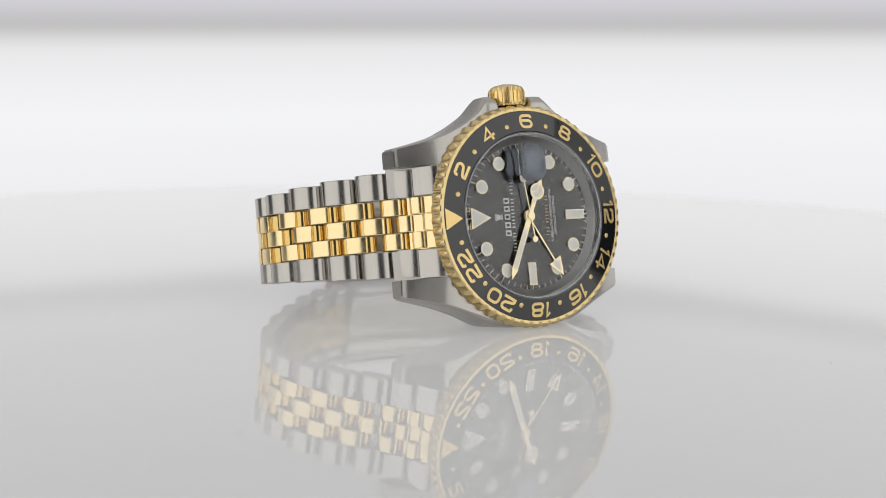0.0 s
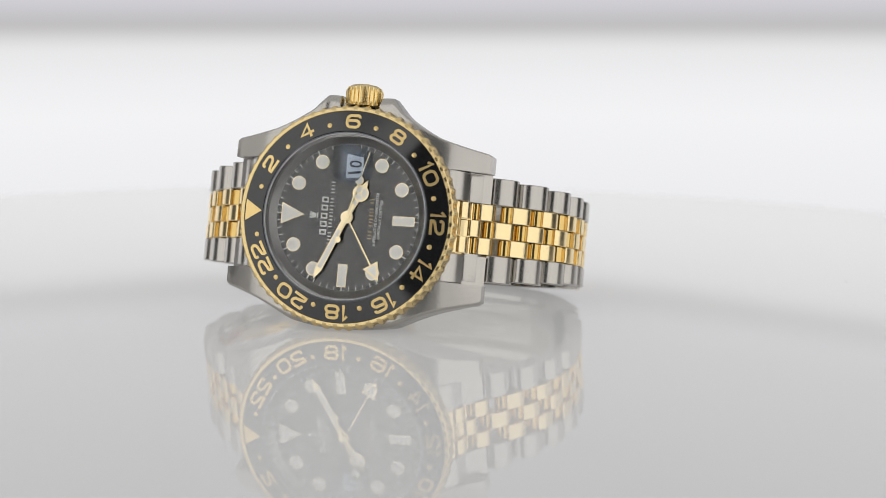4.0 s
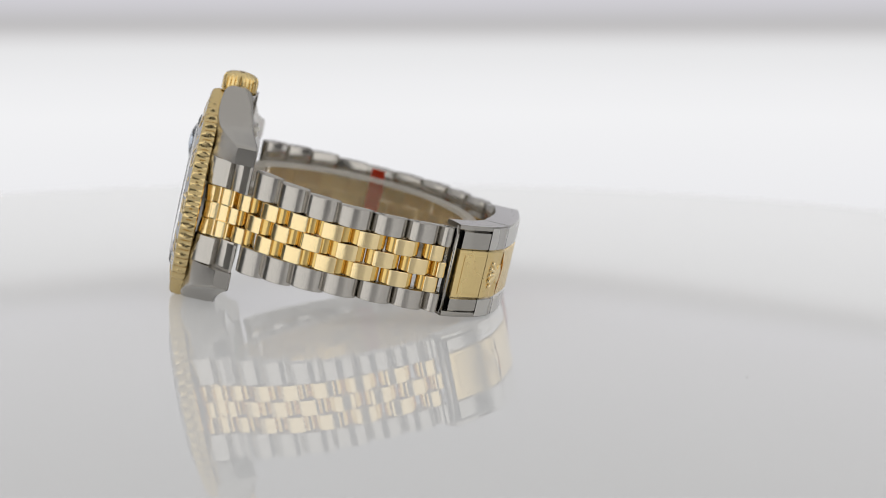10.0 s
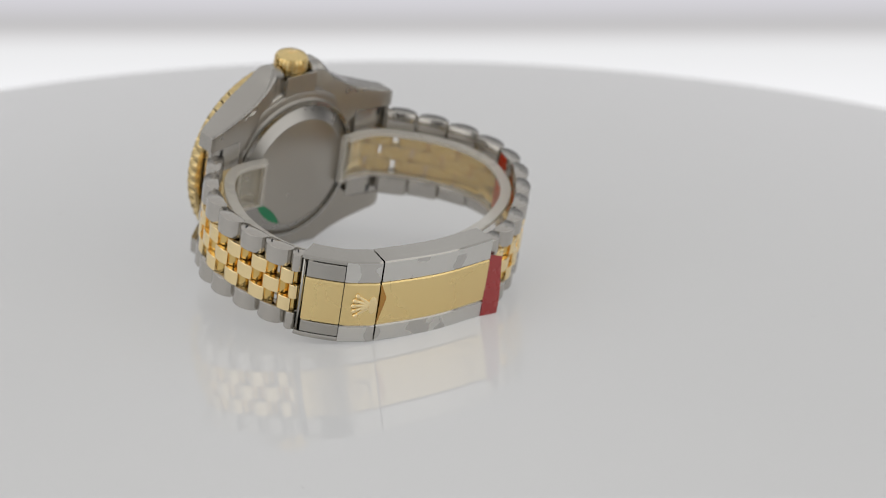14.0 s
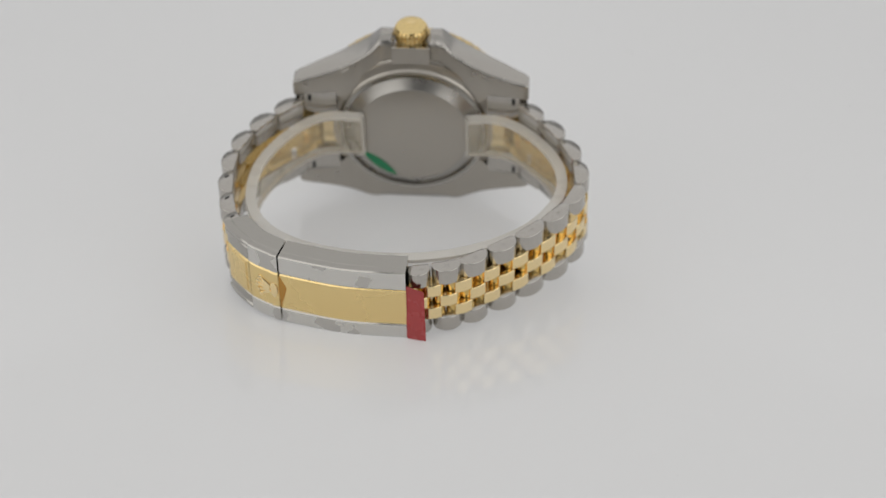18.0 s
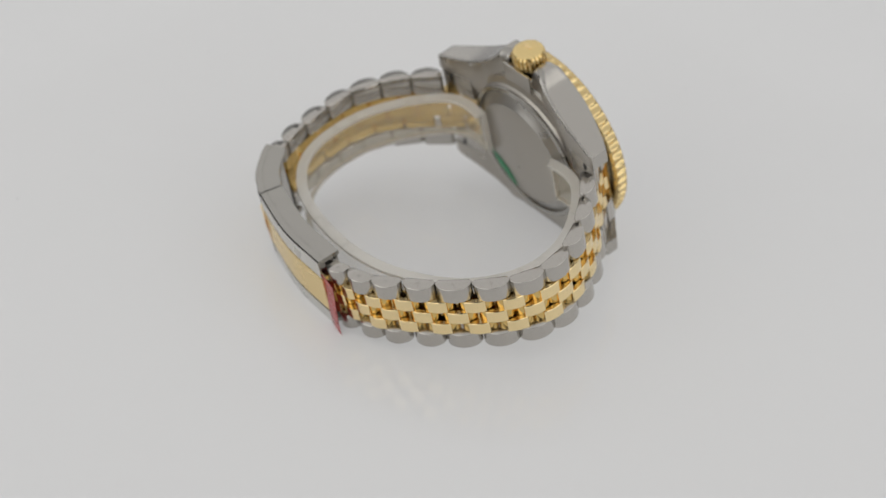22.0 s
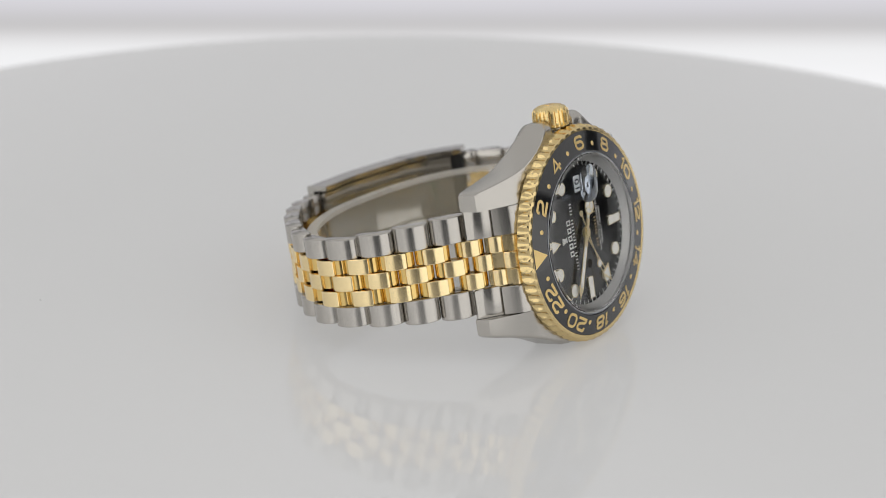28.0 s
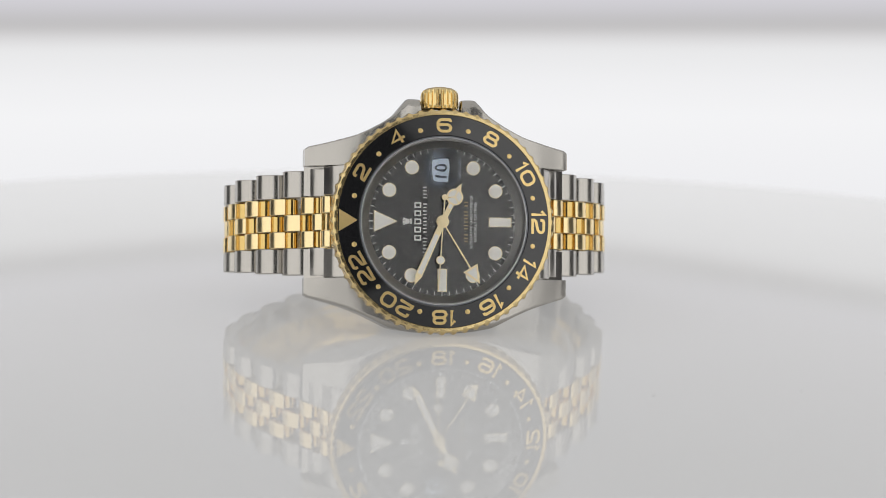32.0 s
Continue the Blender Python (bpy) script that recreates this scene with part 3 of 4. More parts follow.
name_plate = Shape()
for k in range(5):
    c = -2.9 + 1.45 * k
    for x0, x1, z0, z1 in ((c - 0.5, c - 0.25, -0.6, 0.6), (c + 0.25, c + 0.5, -0.6, 0.6), (c - 0.24, c + 0.24, -0.6, -0.38), (c - 0.24, c + 0.24, 0.38, 0.6)):
        name_plate.box(x0, x1, z0, z1, -0.02, 0.03)
part("name_bar", name_plate, print_white, watch, at=at_dial(0, 4.4))
bars("line_bar", (6, 9, 4), 0.62, 0.66, print_white, 0, 3.15, 0.30)
bars("line_bar", (3, 6, 2), 0.60, 0.66, print_gold, 0, -4.3, 0.26)
part("dial_text", lettering("dial_text", "SUPERLATIVE CHRONOMETER", 0.70, print_white, 0.02, 0.0, 1.0), print_white, watch, at=at_dial(0, -5.2))
part("dial_text", lettering("dial_text", "OFFICIALLY CERTIFIED", 0.70, print_white, 0.02, 0.0, 1.0), print_white, watch, at=at_dial(0, -5.95))
for k in (-1, 1):
    part("dial_text", lettering("dial_text", "SWISS" if k < 0 else "MADE", 0.42, print_white, 0.02), print_white, watch, at=on_dial(90 - 5.2 * k * -1, 13.0) @ pose(0, 0, 0, 0, 0, 180))

# date window under the lens
part("date_plate", Shape().box(-1.5, 1.5, -0.95, 0.95, -0.02, 0.05, 0.1), date_white, watch, "white date plate", at=at_dial(9.25, 0))
part("date_figures", lettering("date_figures", "10", 1.9, ink, 0.03, 0.02, 1.25), ink, watch, at=at_dial(9.2, 0, 0, DIAL - 0.09))


# pointers
def pointer(name, label, pieces, deg, y, lumes=()):
    ob = part(name, pieces, hand_gold, watch, label, at=on_dial(deg, 0, y))
    for s in lumes:
        part("lume", s, lume, ob, "cream luminous filling")
    return ob


def blade(points, z0=-0.06, z1=0.06):
    s = Shape()
    s.loft([[(x, y, z) for x, y in points] for z in (z0, z1)])
    return s


minute = blade([(-0.35, -2.6), (0.35, -2.6), (0.55, 2.0), (0.62, 10.6), (0, 12.4), (-0.62, 10.6), (-0.55, 2.0)])
minute.lathe([(0.1, -0.08), (1.05, -0.08), (1.05, 0.08), (0.1, 0.08)], 32, "z")
pointer("minute_hand", "gold minute pointer with luminous filling", minute, 204.2, 1.29, [blade([(-0.36, 2.6), (0.36, 2.6), (0.40, 10.2), (-0.40, 10.2)], 0.03, 0.08)])
hour = blade([(-0.4, -1.8), (0.4, -1.8), (0.5, 3.6), (-0.5, 3.6)])
ring_out, ring_in = circle(1.5), circle(1.2)
hour.loft([[(x, 4.9 + y, z) for x, y in c] for c, z in ((ring_out, -0.06), (ring_out, 0.07), (ring_in, 0.07), (ring_in, -0.02))], caps=False)
for k in range(3):
    a = radians(120 * k)
    hour.loft([[(-0.1 * math.cos(a) + d * math.sin(a), 4.9 + 0.1 * math.sin(a) + d * math.cos(a), z) for d, z in ((0, 0.0), (0, 0.07))] + [(0.1 * math.cos(a) + d * math.sin(a), 4.9 - 0.1 * math.sin(a) + d * math.cos(a), z) for d, z in ((0, 0.07), (0, 0.0))] for d in (0,)] + [[(-0.1 * math.cos(a) + 1.3 * math.sin(a), 4.9 + 0.1 * math.sin(a) + 1.3 * math.cos(a), z) for z in (0.0, 0.07)] + [(0.1 * math.cos(a) + 1.3 * math.sin(a), 4.9 - 0.1 * math.sin(a) + 1.3 * math.cos(a), z) for z in (0.07, 0.0)]])
hour.loft([[(-0.62, 6.1, z), (0.62, 6.1, z), (0.0, 7.6, z)] for z in (-0.06, 0.07)])
hour.lathe([(0.1, -0.08), (1.15, -0.08), (1.15, 0.08), (0.1, 0.08)], 32, "z")
pointer("hour_hand", "gold hour pointer with a three-spoked ring", hour, 26.2, 1.53, [blade([(x, 4.9 + y) for x, y in circle(1.25)], -0.03, 0.03), blade([(-0.28, 1.5), (0.28, 1.5), (0.3, 3.4), (-0.3, 3.4)], 0.03, 0.08)])
second_zone = blade([(-0.12, -0.9), (0.12, -0.9), (0.14, 10.0), (-0.14, 10.0)])
second_zone.loft([[(-1.5, 9.6, z), (1.5, 9.6, z), (0, 12.9, z)] for z in (-0.06, 0.06)])
pointer("zone_hand", "slim gold pointer with a triangular tip", second_zone, 148.3, 1.77, [blade([(-0.95, 9.95), (0.95, 9.95), (0, 12.1)], 0.03, 0.08)])
seconds = blade([(-0.11, -3.9), (0.11, -3.9), (0.07, 12.2), (-0.07, 12.2)])
seconds.lathe([(0.05, -0.07), (0.62, -0.07), (0.62, 0.09), (0.05, 0.09)], 24, "z")
seconds.loft([[(0.55 * math.cos(a), -4.3 + 0.55 * math.sin(a), z) for a in [2 * math.pi * i / 20 for i in range(20)]] for z in (-0.06, 0.06)])
seconds.loft([[(0.78 * math.cos(a), 6.9 + 0.78 * math.sin(a), z) for a in [2 * math.pi * i / 24 for i in range(24)]] for z in (-0.06, 0.06)])
second_hand = pointer("second_hand", "thin gold sweep pointer with a luminous dot", seconds, 0, 1.06, [blade([(x, 6.9 + y) for x, y in circle(0.62)], 0.05, 0.1)])


# crown with its tube
def knurl(a, k):
    return 0.0 if k in (0, 1, 6, 7) else -0.30 * min(1.0, max(0.0, (math.cos(a * 24) - 0.05) / 0.5))


crown = part("crown", Shape().lathe([(2.6, 19.9), (3.2, 20.0), (3.4, 20.35), (3.42, 21.0), (3.42, 22.4), (3.34, 22.8), (3.0, 23.35), (2.3, 23.75), (1.3, 23.95), (0.3, 24.0)], 384, "z", wave=knurl), satin_gold, watch, "fluted yellow gold winding crown", at=pose(0, 5.35 * MM, 0.4 * MM))
part("crown_tube", Shape().lathe([(0.3, 18.5), (2.3, 18.5), (2.3, 20.1), (0.3, 20.1)], 48, "z"), polished, watch, at=pose(0, 5.35 * MM, 0))
em = Shape()
for k in range(5):
    a = radians(-40 + 20 * k)
    em.box(1.1 * math.sin(a) - 0.13, 1.1 * math.sin(a) + 0.13, -0.5, -0.2 + 0.7 * math.cos(a), 23.8, 24.05)
part("crown_mark", em, gold, crown)

# ---- bracelet ----
SIX = Line([(18.6, 3.3), (20.6, 7.2), (23.5, 10.6), (28.8, 15.5), (33.3, 21.2), (36.1, 27.9), (36.5, 35.0), (35.7, 41.9), (34.0, 47.6), (31.5, 52.2)])
TWELVE = Line([(-18.6, 3.3), (-20.7, 7.0), (-23.6, 10.5), (-28.8, 15.6), (-33.1, 21.2), (-36.0, 27.5), (-36.6, 34.6), (-33.9, 41.6), (-29.3, 47.5), (-23.9, 52.7), (-18.6, 56.6), (-13.2, 60.1), (-6.4, 62.1), (-2.0, 63.0)])
CLASP = Line([(33.9, 49.1), (32.3, 51.9), (28.1, 56.4), (24.1, 58.8), (21.7, 59.8), (9.5, 62.7), (-2.6, 63.4)])


def dome(length, height, reach, drop, n=20):
    """Side view of a link: flat inside, rounded outside; (along, out)."""
    pts = [(-length * 0.43, -height), (length * 0.43, -height), (length * 0.44, -height * 0.95), (length / 2, -drop)]
    for k in range(1, n):
        a = math.pi * k / n
        pts.append((length / 2 * math.cos(a) ** 1 if reach is None else reach * math.cos(a), -drop + drop * math.sin(a)))
    pts.append((-length / 2, -drop))
    pts.append((-length * 0.44, -height * 0.95))
    return pts


def link_mesh(name, length, height, drop, mat, c=0.05):
    """A link from -1 to 1 across (scaled to its width), with eased ends."""
    prof = dome(length, height, None, drop)
    cx, cy = 0.0, -height * 0.55
    s = Shape()
    rings = []
    for z, k in ((-1, 0.965), (-1 + c, 1), (1 - c, 1), (1, 0.965)):
        rings.append([(cx + (x - cx) * k, cy + (y - cy) * k, z) for x, y in prof])
    s.loft(rings)
    return sharp(s.mesh(name, mat), 48)


def gold_mesh(name, top, base, height, mat):
    """A small centre link: a raised rounded head on a longer body with falling shoulders."""
    s = Shape()
    flat = top / 2
    head = [(-flat * 0.95, -height + 0.4), (flat * 0.95, -height + 0.4), (flat, -1.0), (flat, -0.44), (flat - 0.04, -0.35), (flat - 0.12, -0.29), (flat * 0.6, -0.13), (flat * 0.3, -0.04), (0, 0), (-flat * 0.3, -0.04), (-flat * 0.6, -0.13), (0.12 - flat, -0.29), (0.04 - flat, -0.35), (-flat, -0.44), (-flat, -1.0)]
    half = base / 2
    inner = flat - 0.25
    barrel = [(half * 0.86, -height), (half * 0.97, -height + 0.3)] + [(inner + (half - inner) * math.cos(q), -2.3 + 1.4 * math.sin(q)) for q in [radians(15 * i) for i in range(7)]]
    barrel += [(-x, y) for x, y in barrel[::-1]]
    for prof in (head, barrel):
        rings = []
        for z, k in ((-1, 0.95), (-0.93, 1), (0.93, 1), (1, 0.95)):
            rings.append([(x * k, y if k == 1 else y - 0.05, z) for x, y in prof])
        s.loft(rings)
    me = sharp(s.mesh(name, mat), 22)
    # Shoulders take a browner gold that stands in for shade in the gaps.
    me.materials.append(shaded_barrel_gold)
    for f in me.polygons:
        f.material_index = 0 if f.index < HEAD_FACES else 1
    return me


HEAD_FACES = 15 * 3 + 2
PITCH = 6.55
steel_link = link_mesh("steel_link", PITCH * 0.945, 3.0, 2.5, brushed)
steel_half = link_mesh("steel_link", PITCH * 0.97, 1.1, 0.9, brushed)
gold_link = gold_mesh("gold_link", PITCH * 0.55, PITCH * 0.925, 2.7, gold)


def across(s, line):
    """Half widths of the gold band and of the whole bracelet, and the middle's height, along it."""
    half = interp(s, [(0, 9.8), (9, 9.6), (16, 9.3), (23, 8.75), (37, 7.95), (85, 7.8)])
    mid = [(0, 0.1), (25, -0.1), (37, -0.35), (50, 0.15), (58, 0.4), (85, 0.3)] if line is TWELVE else [(0, 0.1), (16, 0.3), (30, 0.5)]
    return interp(s, [(0, 4.65), (40, 4.35), (85, 4.3)]), half, interp(s, mid)


def place(line, s, z, half, sink=0.0):
    p, t = line.at(s)
    out = np.array([t[1], -t[0]]) if line is not TWELVE else np.array([-t[1], t[0]])
    p = p - out * sink
    m = Matrix(((t[0], out[0], 0, p[0] * MM), (t[1], out[1], 0, p[1] * MM), (0, 0, 1, z * MM), (0, 0, 0, 1)))
    return m @ Matrix.Diagonal((1, 1, half, 1))


def row(line, bounds):
    """Links between the joints at these lengths along the line; the last one is cut short."""
    total = line.length
    for k in range(len(bounds) - 1):
        s = (bounds[k] + bounds[k + 1]) / 2
        fit = (bounds[k + 1] - bounds[k]) / PITCH * (1.08 if k == 0 else 1.0)
        g, w, mid = across(s, line)
        for sz in (1, -1):
            part("end_lobe" if k == 0 else "steel_link", steel_half if k == 0 else steel_link, brushed, watch, at=place(line, s, mid + sz * (g + w) / 2, (w - g) / 2 - 0.04) @ Matrix.Diagonal((fit, 1, 1, 1)))
        part("gold_link", gold_link, gold, watch, at=place(line, s, mid, g / 3 - 0.05, 0.12) @ Matrix.Diagonal((fit, 1, 1, 1)))
    g, w, mid = across(bounds[0], line)
    part("gold_link", gold_link, gold, watch, at=place(line, bounds[0] - 2.2, mid, g / 3 - 0.05, 0.12) @ Matrix.Diagonal((0.66, 1, 1, 1)))
    for k in range(0, len(bounds) - (1 if line is SIX else 0)):
        s = min(bounds[k], total - 1.2)
        span = (bounds[min(k + 1, len(bounds) - 1)] - bounds[max(k - 1, 0)]) / (2 if 0 < k < len(bounds) - 1 else 1) / PITCH
        g, w, mid = across(s, line)
        for sz in (1, -1):
            part("gold_link", gold_link, gold, watch, at=place(line, s, mid + sz * g * 2 / 3, g / 3 - 0.05, 0.12) @ Matrix.Diagonal((span, 1, 1, 1)))


def pin_ends(line, stops):
    """Small pin heads on the upper edge of the links next to the clasp."""
    cap = Shape().lathe([(0.05, -0.2), (0.34, -0.2), (0.34, 0.03), (0.2, 0.03), (0.18, -0.02), (0.05, -0.02)], 20, "z").mesh("pin_head", polished)
    for s in stops:
        g, w, mid = across(s, line)
        m = place(line, s, mid + w - 0.03, 1.0, 1.55)
        part("pin_head", cap, polished, watch, at=Matrix.Translation(m.translation))


def pin_slots(line, stops):
    """Dark bars for the shade in open slots at the joints on the upper edge."""
    slot = Shape().box(-0.55, 0.55, -0.16, 0.16, -0.2, 0.04, 0.1).mesh("pin_slot_shade", dark)
    for s in stops:
        g, w, mid = across(s, line)
        part("pin_slot_shade", slot, dark, watch, at=place(line, s, mid + w, 1.0, 1.7) @ pose(0, 0, 0, 0, 0, 62))


pin_slots(SIX, (38.4, 45.1, 51.2))
pin_ends(TWELVE, (48.2, 55.6, 62.8, 69.2, 75.5, 80.6))
row(SIX, (4.4, 8.9, 16.1, 23.1, 30.1, 36.9, 43.6, 50.0, 53.2))
row(TWELVE, (4.2, 8.7, 15.6, 22.6, 29.7, 37.0, 44.5, 52.0, 59.4, 66.1, 72.5, 78.6, 83.8))

# clasp: hinged cover in two pieces, gold middle, mark, inner blades
clasp = new("clasp")
clasp.parent = watch
clasp["label"] = "folding clasp with a gold middle and torn protective film"


def band(line, s0, s1, z0, z1, sink, thick, n=14, c=0.25):
    """A curved plate along a line between two heights."""
    s = Shape()
    rings = []
    for k in range(n + 1):
        q = s0 + (s1 - s0) * k / n
        p, t = line.at(q)
        out = np.array([t[1], -t[0]]) if line is not TWELVE else np.array([-t[1], t[0]])
        o, i = p - out * sink, p - out * (sink + thick)
        oc = p - out * (sink + c)
        rings.append([(o[0], o[1], z0 + c), (o[0], o[1], z1 - c), (oc[0], oc[1], z1), (i[0], i[1], z1), (i[0], i[1], z0), (oc[0], oc[1], z0)])
    s.loft(rings)
    return s


def edge_band(*args, **kw):
    return lambda name, mat: sharp(band(*args, **kw).mesh(name, mat), 30)


def clad(me, n=14):
    """Clear polish on the edges of a filmed plate."""
    me.materials.append(polished)
    for f in me.polygons:
        f.material_index = 0 if f.index < n * 6 and f.index % 6 == 0 else 1
    return me


# end links between the lugs, from under the bezel
for sx in (1, -1):
    arch = Line([(sx * x, y) for x, y in ((14.8, 2.9), (17.4, 3.15), (19.2, 4.5), (20.6, 7.1))])
    for z0, z1, mat in ((4.75, 10.0, brushed), (-10.0, -4.75, brushed), (-4.68, -1.58, gold), (-1.5, 1.5, gold), (1.58, 4.68, gold)):
        body = [(15.5, 5.2), (18.0, 4.4), (20.2, 7.6), (23.8, 10.8), (23.7, 11.25), (22.0, 11.2), (15.5, 10.2)] if mat is brushed else [(15.5, 5.2), (18.0, 4.6), (20.0, 7.8), (21.0, 9.0), (20.4, 9.6), (15.5, 9.2)]
        part("end_link", Shape().loft([[(sx * x, y, z) for x, y in body] for z in (z0 + 0.03, z1 - 0.03)]), mat, watch)
        rings = []
        for k in range(7):
            p, t = arch.at(arch.length * k / 6 * (1.0 if mat is brushed else 0.72))
            out = np.array([t[1], -t[0]]) * sx
            if mat is gold:
                p = p - out * 0.15
            i = p - out * 1.6
            rings.append([(p[0], p[1], z0 + 0.15), (p[0], p[1], z1 - 0.15), (p[0] - out[0] * 0.15, p[1] - out[1] * 0.15, z1), (i[0], i[1], z1), (i[0], i[1], z0), (p[0] - out[0] * 0.15, p[1] - out[1] * 0.15, z0)])
        part("end_link", sharp(Shape().loft(rings).mesh("end_link", mat), 30), mat, watch)

CL = CLASP.length
seam = 16.3
ZB, ZT = -7.7, 9.4
lever = 9.2
for z0, z1 in ((ZB, -4.15), (4.85, ZT)):
    part("cover", clad(edge_band(CLASP, seam + 0.17, CL, z0, z1, 0.0, 1.5)("cover", filmed)), filmed, clasp, "polished steel with torn film")
    part("flap", clad(edge_band(CLASP, lever + 0.1, seam - 0.17, z0, z1, 0.0, 1.5)("flap", filmed)), filmed, clasp, "polished steel with torn film")
for sz, z0, z1 in ((-1, ZB, -6.75), (1, 8.4, ZT)):
    part("flap_rim", edge_band(CLASP, 0.9, lever + 0.08, z0, z1, 0.0, 1.5)("flap_rim", polished), polished, clasp)
for z0, z1 in ((-6.7, -4.16), (4.86, 8.36)):
    part("lever_side", edge_band(CLASP, 2.1, lever - 0.04, z0, z1, 0.08, 1.4)("lever_side", polished), polished, clasp)
part("gold_plate", edge_band(CLASP, seam + 0.17, CL, -4.12, 4.82, -0.03, 1.5)("gold_plate", satin_gold), satin_gold, clasp, "satin yellow gold plate")
part("gold_plate", edge_band(CLASP, lever + 0.12, seam - 0.17, -4.12, 4.82, -0.03, 1.5)("gold_plate", satin_gold), satin_gold, clasp, "satin yellow gold plate")
part("gold_lever", edge_band(CLASP, 2.0, lever - 0.04, -4.12, 4.82, -0.02, 1.5)("gold_lever", satin_gold), satin_gold, clasp, "polished gold lever plate")
part("inset_panel", edge_band(CLASP, 3.3, lever - 0.9, -3.3, 4.0, -0.12, 0.6, c=0.08)("inset_panel", satin_gold), satin_gold, clasp)
for a, b in ((0.9, seam - 0.17), (seam + 0.17, CL)):
    part("side_wall", edge_band(CLASP, a, b, ZT - 1.0, ZT, 1.52, 3.4, c=0.02)("side_wall", polished), polished, clasp, "polished steel side wall")
    part("side_wall", edge_band(CLASP, a, b, ZB, ZB + 1.0, 1.52, 3.4, c=0.02)("side_wall", polished), polished, clasp, "polished steel side wall")
part("inner_blade", edge_band(CLASP, 4.5, CL, -6.3, 8.0, 3.6, 0.9)("inner_blade", polished), polished, clasp, "polished steel folding blade")
# Dark plate in place of the shade between the clasp's walls.
part("gap", edge_band(CLASP, 1.2, CL - 0.5, ZB + 1.05, ZT - 1.05, 1.6, 1.3)("gap", dark), dark, clasp)
pin = Shape().lathe([(0.02, -7.5), (0.38, -7.5), (0.38, 9.1), (0.02, 9.1)], 20, "z").mesh("pin", polished)
for q in (1.2,):
    m = place(CLASP, q, 0.0, 1.0, 1.0)
    part("pin", pin, polished, clasp, at=Matrix.Translation(m.translation))
lip = Shape()
lip.loft([[(-0.1, -0.25, z), (reach, -0.02, z), (reach * 0.9, 0.05, z), (-0.1, 0.06 + 0.24 * reach, z)] for z, reach in ((-4.0, 0.06), (-2.4, 0.5), (-0.6, 1.05), (1.0, 1.45), (1.6, 1.45), (2.6, 0.95), (4.4, 0.06))])
# Brown gold carries the lip's dark reflection in its colour.
part("flap_lip", lip, shaded_lip_gold, clasp, "raised gold lip of the flap", at=place(CLASP, seam + 0.1, 0.2, 1.0))
raised = Shape()
for k in range(5):
    a = radians(-34 + 17 * k)
    u, w = math.sin(a), math.cos(a)
    rings = []
    for j in range(6):
        d = 0.6 + 2.0 * j / 5
        rr = 0.33 - 0.02 * j
        rings.append([(d * w - 1.2 + rr * math.cos(q) * -u, rr * math.sin(q) * 0.8 + 0.1, d * u * 1.05 + rr * math.cos(q) * w) for q in [2 * math.pi * i / 8 for i in range(8)]])
    raised.loft(rings, smooth=True)
    raised.loft([[(2.75 * w - 1.2 + q * 0.38 * math.cos(b), 0.15 + h, 2.75 * u * 1.05 + q * 0.38 * math.sin(b)) for b in [2 * math.pi * i / 10 for i in range(10)]] for q, h in ((1, -0.1), (0.9, 0.15), (0.6, 0.3), (0.15, 0.36))], smooth=True)
raised.loft([[(-1.3 + q * 0.7 * math.cos(b), h, q * 1.5 * math.sin(b)) for b in [2 * math.pi * i / 20 for i in range(20)]] for q, h in ((1, -0.1), (0.95, 0.2), (0.7, 0.3), (0.2, 0.33))], smooth=True)
part("raised_mark", raised, gold, clasp, "raised gold mark", at=place(CLASP, 13.4, 0.35, 1.3) @ pose(0, 0, 0, 0, 180, 0) @ Matrix.Diagonal((1.3, 1.0, 1.0, 1.0)))

# red film: a strip out of the clasp's end, another behind a link
curl = Shape()
rings = []
for k in range(9):
    q = k / 8
    p, t = TWELVE.at(TWELVE.length - 3.8 + 3.4 * q)
    out = np.array([-t[1], t[0]])
    ring = []
    for j in list(range(13)) + list(range(12, -1, -1)):
        u = j / 12
        z = -9.7 + 1.3 * (1 - q) * (1 - u) + (14.4 + 1.2 * q) * u
        lift = 0.3 + (1.0 + 0.6 * (1 - u)) * (1 - q) ** 1.2 + 0.2 * math.sin(2.6 * q + 1.2 * u) * (1 - u) + 0.2 * math.sin(5 * u) + (0.1 if len(ring) < 13 else 0)
        ring.append((p[0] + out[0] * lift, p[1] + out[1] * lift, z))
    rings.append(ring)
curl.loft(rings)
part("red_film", sharp(curl.mesh("red_film", folded_red), 40), folded_red, watch, "loose strip of red protective film")
part("red_film", edge_band(TWELVE, 38.6, 42.0, -5.2, 7.3, 2.95, 0.12, n=4, c=0.02)("red_film", red), red, watch, "strip of red protective film")


tab = Shape()
tab.loft([[(12.6 + 0.9 * k, 9.75 + 0.15 * k, 15.9 - 0.45 * k), (12.6 + 0.9 * k, 10.7 + 0.25 * math.sin(2.2 * k), 16.3 - 0.45 * k), (12.6 + 0.9 * k, 10.75 + 0.25 * math.sin(2.2 * k), 16.2 - 0.45 * k), (12.6 + 0.9 * k, 9.75 + 0.15 * k, 15.78 - 0.45 * k)] for k in range(4)])
part("film_tab", tab, frosted, watch, "loose tab of clear protective film")


# ---- clear display cuff inside the bracelet ----
cuff = new("display_cuff")
tagged(cuff, "clear plastic display cuff curled inside the bracelet", "display cuff")
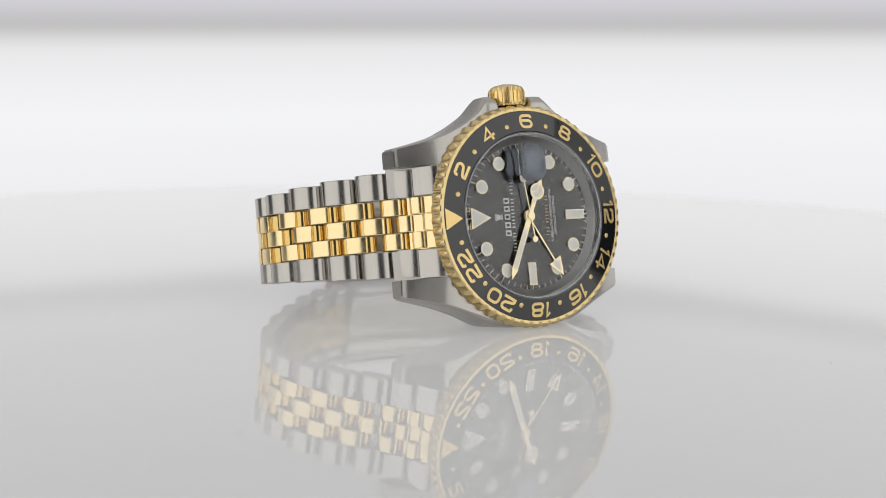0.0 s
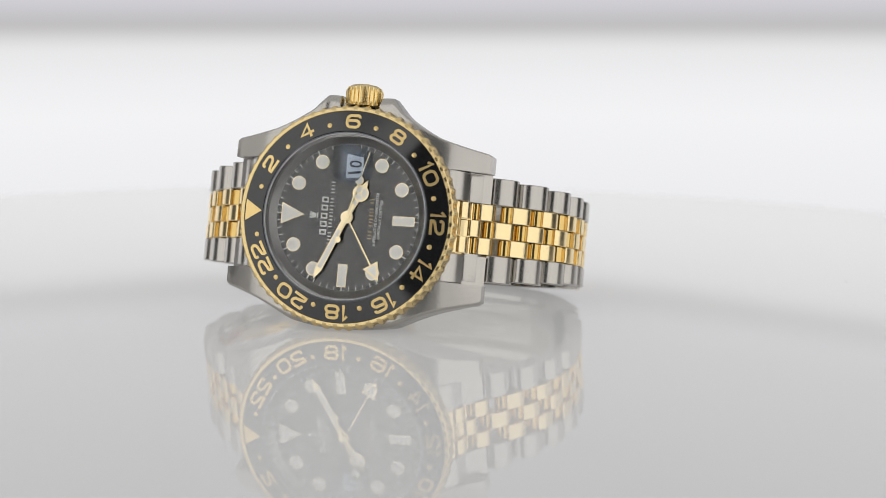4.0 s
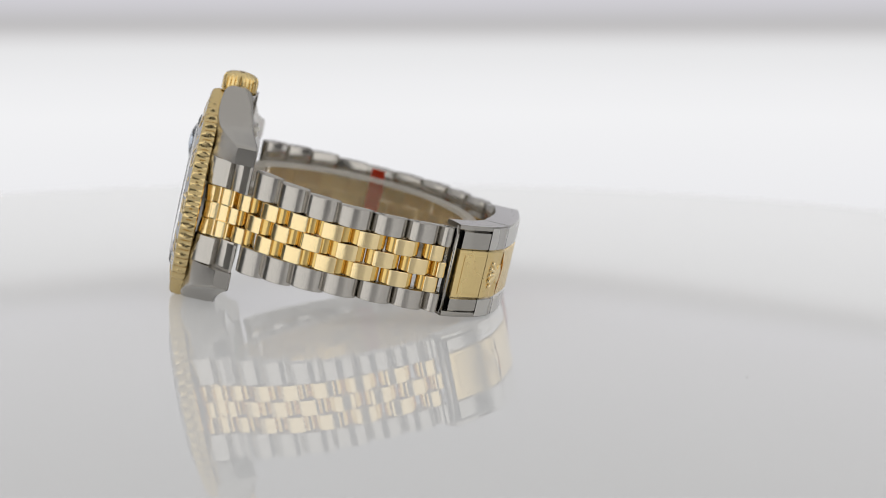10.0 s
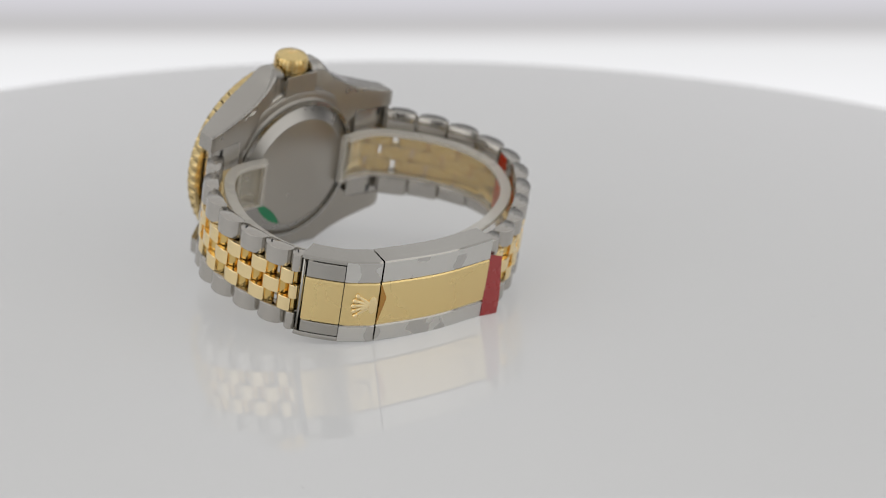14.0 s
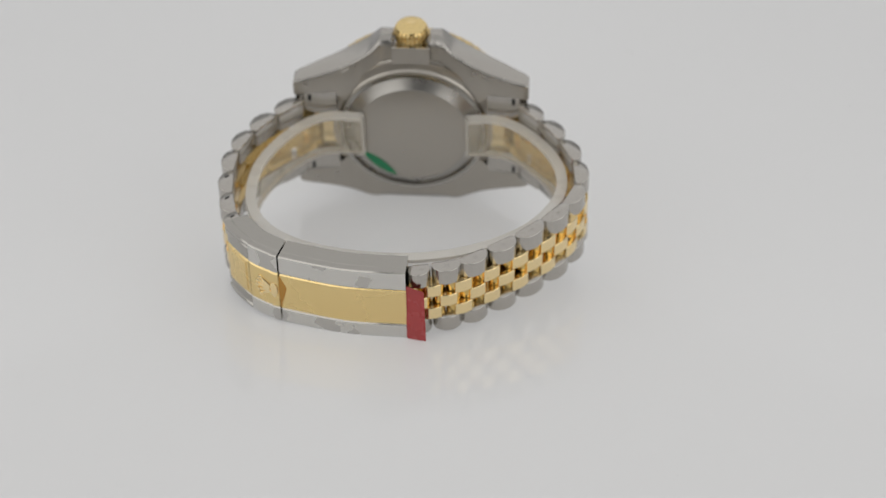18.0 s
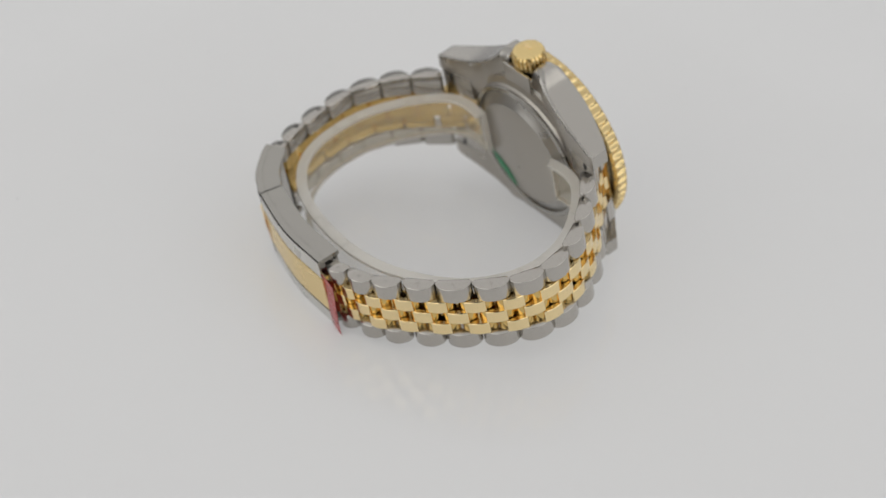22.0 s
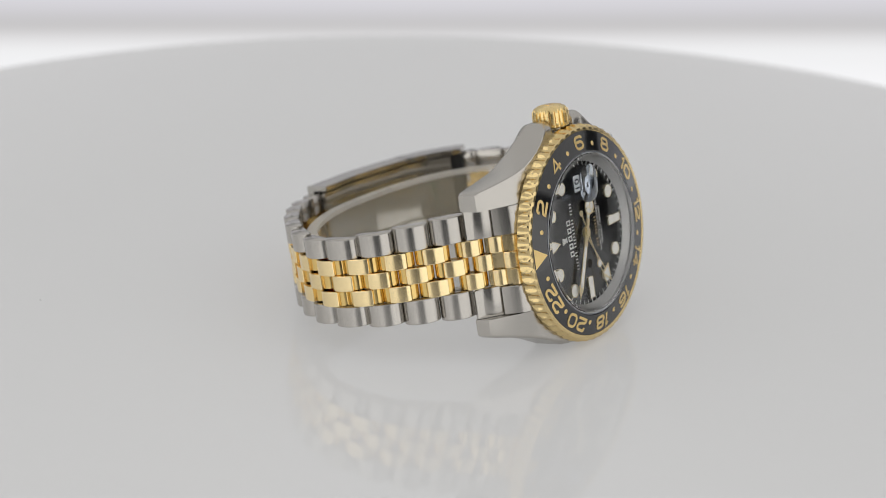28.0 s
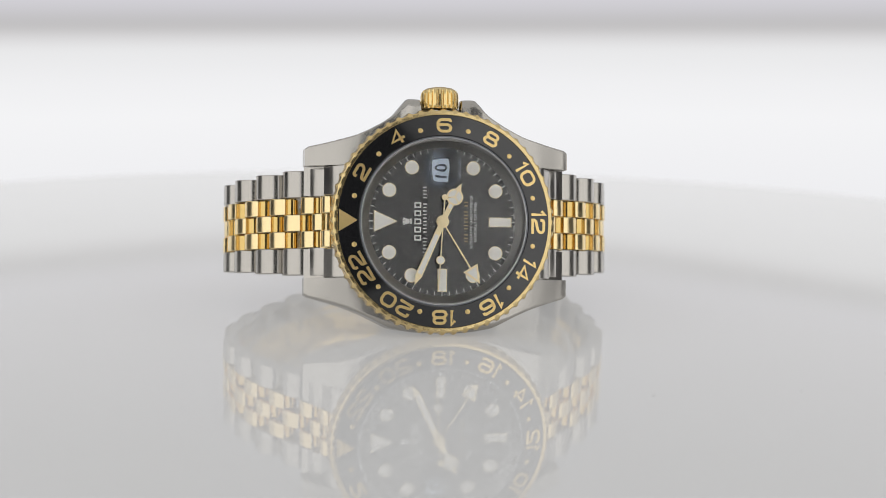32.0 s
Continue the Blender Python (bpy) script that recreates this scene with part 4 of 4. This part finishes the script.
INNER = Line([(9.8, 11.6), (16.5, 11.3), (21.2, 13.4), (25.4, 18.0), (28.6, 23.4), (30.6, 28.9), (31.2, 34.8), (30.6, 40.6), (28.2, 45.9), (23.9, 50.1), (17.8, 53.2), (9.0, 55.2), (-1, 55.8), (-10.0, 54.5), (-18.4, 51.2), (-25.2, 46.6), (-29.7, 41.0), (-32.2, 34.6), (-32.0, 28.0), (-29.7, 22.2), (-26.0, 17.2), (-21.3, 12.9), (-16.5, 11.3), (-11.0, 11.5)])
part("strip", edge_band(INNER, 0.6, INNER.length - 0.6, -4.3, 4.9, 0.1, 0.9, n=96, c=0.1)("strip", plastic), plastic, cuff)
part("upper_rim", edge_band(INNER, 0.6, INNER.length - 0.6, 4.92, 5.75, 0.0, 2.1, n=96, c=0.1)("upper_rim", frosted), frosted, cuff, "frosted plastic edge")
part("lower_rim", edge_band(INNER, 0.6, INNER.length - 0.6, -4.75, -4.32, 0.0, 1.1, n=96, c=0.1)("lower_rim", frosted), frosted, cuff, "frosted plastic edge")
for a, b in ((0.0, 0.55), (INNER.length - 0.55, INNER.length)):
    part("end_tab", edge_band(INNER, a, b, -4.75, 5.75, 0.0, 1.1, n=2, c=0.1)("end_tab", frosted), frosted, cuff, "frosted plastic edge")


# ---- movement ----
SEAT = pose(0.00067, -0.04153, 0.02033) @ Matrix.Rotation(-0.2066, 4, "X") @ Matrix.Rotation(0.0217, 4, "Y")


def dust():
    """Specks of dust on the acrylic."""
    rng = random.Random(5)
    s = Shape()
    for k in range(9):
        a, r = rng.uniform(0, 2 * math.pi), rng.uniform(60, 150)
        q = rng.uniform(0.06, 0.15)
        n = 6
        s.loft([[(r * math.cos(a) + q * h * math.cos(b) * rng.uniform(0.7, 1.3), r * math.sin(a) + q * h * math.sin(b), z) for b in [2 * math.pi * i / n for i in range(n)]] for h, z in ((1, 0.0), (0.8, 0.06), (0.3, 0.1))])
    ob = part("dust", s, dust_grey, table)
    ob["kind"] = "stuff"


dust()
SPIN = [
    (0, 34.00), (0.5, 27.90), (1, 21.80), (1.5, 15.70), (2, 9.60), (2.5, 3.51), (3, -2.59),
    (3.5, -8.68), (4, -14.76), (4.5, -20.83), (6.5, -45.03), (7, -51.06), (7.5, -57.07), (8, -63.07),
    (8.5, -69.05), (9, -75.03), (9.5, -81.02), (10, -87.00), (10.5, -93.00), (11, -98.99), (11.5, -104.97),
    (12, -110.95), (12.5, -116.94), (13, -122.92), (13.5, -128.91), (14, -134.91), (14.5, -140.91), (16.5, -164.94),
    (17, -170.94), (17.5, -176.94), (18, -182.93), (18.5, -188.92), (19, -194.91), (19.5, -200.90), (20, -206.90),
    (20.5, -212.90), (21, -218.90), (21.5, -224.91), (22, -230.93), (22.5, -236.96), (23, -243.01), (23.5, -249.08),
    (24, -255.16), (24.5, -261.25), (25, -267.34), (25.5, -273.43), (27.5, -297.79), (28, -303.87), (28.5, -309.95),
    (29, -316.03), (29.5, -322.11), (30, -328.18), (30.5, -334.26), (31, -340.34), (31.5, -346.42), (31.6, -347.29), (31.7, -348.31), (31.8, -349.33), (31.9, -350.06), (32, -350.21)]


def motions():
    """The table turns with all that stands on it, the board swings with the camera's arm, the sweep pointer runs."""
    turns = [(t, pose(0, 0, 0, 0, 0, a)) for t, a in SPIN]
    walk(table, [(t, pose(0.0047, -0.0025, 0, 0, 0, a)) for t, a in SPIN])
    walk(watch, [(t, m @ SEAT) for t, m in turns])
    walk(cuff, [(t, m @ SEAT) for t, m in turns])
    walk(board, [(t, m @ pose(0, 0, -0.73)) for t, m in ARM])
    walk(second_hand, [(t, on_dial(6.2 + 6 * (t - 2.4), 0, 1.06)) for t in range(0, 33, 2)])


motions()
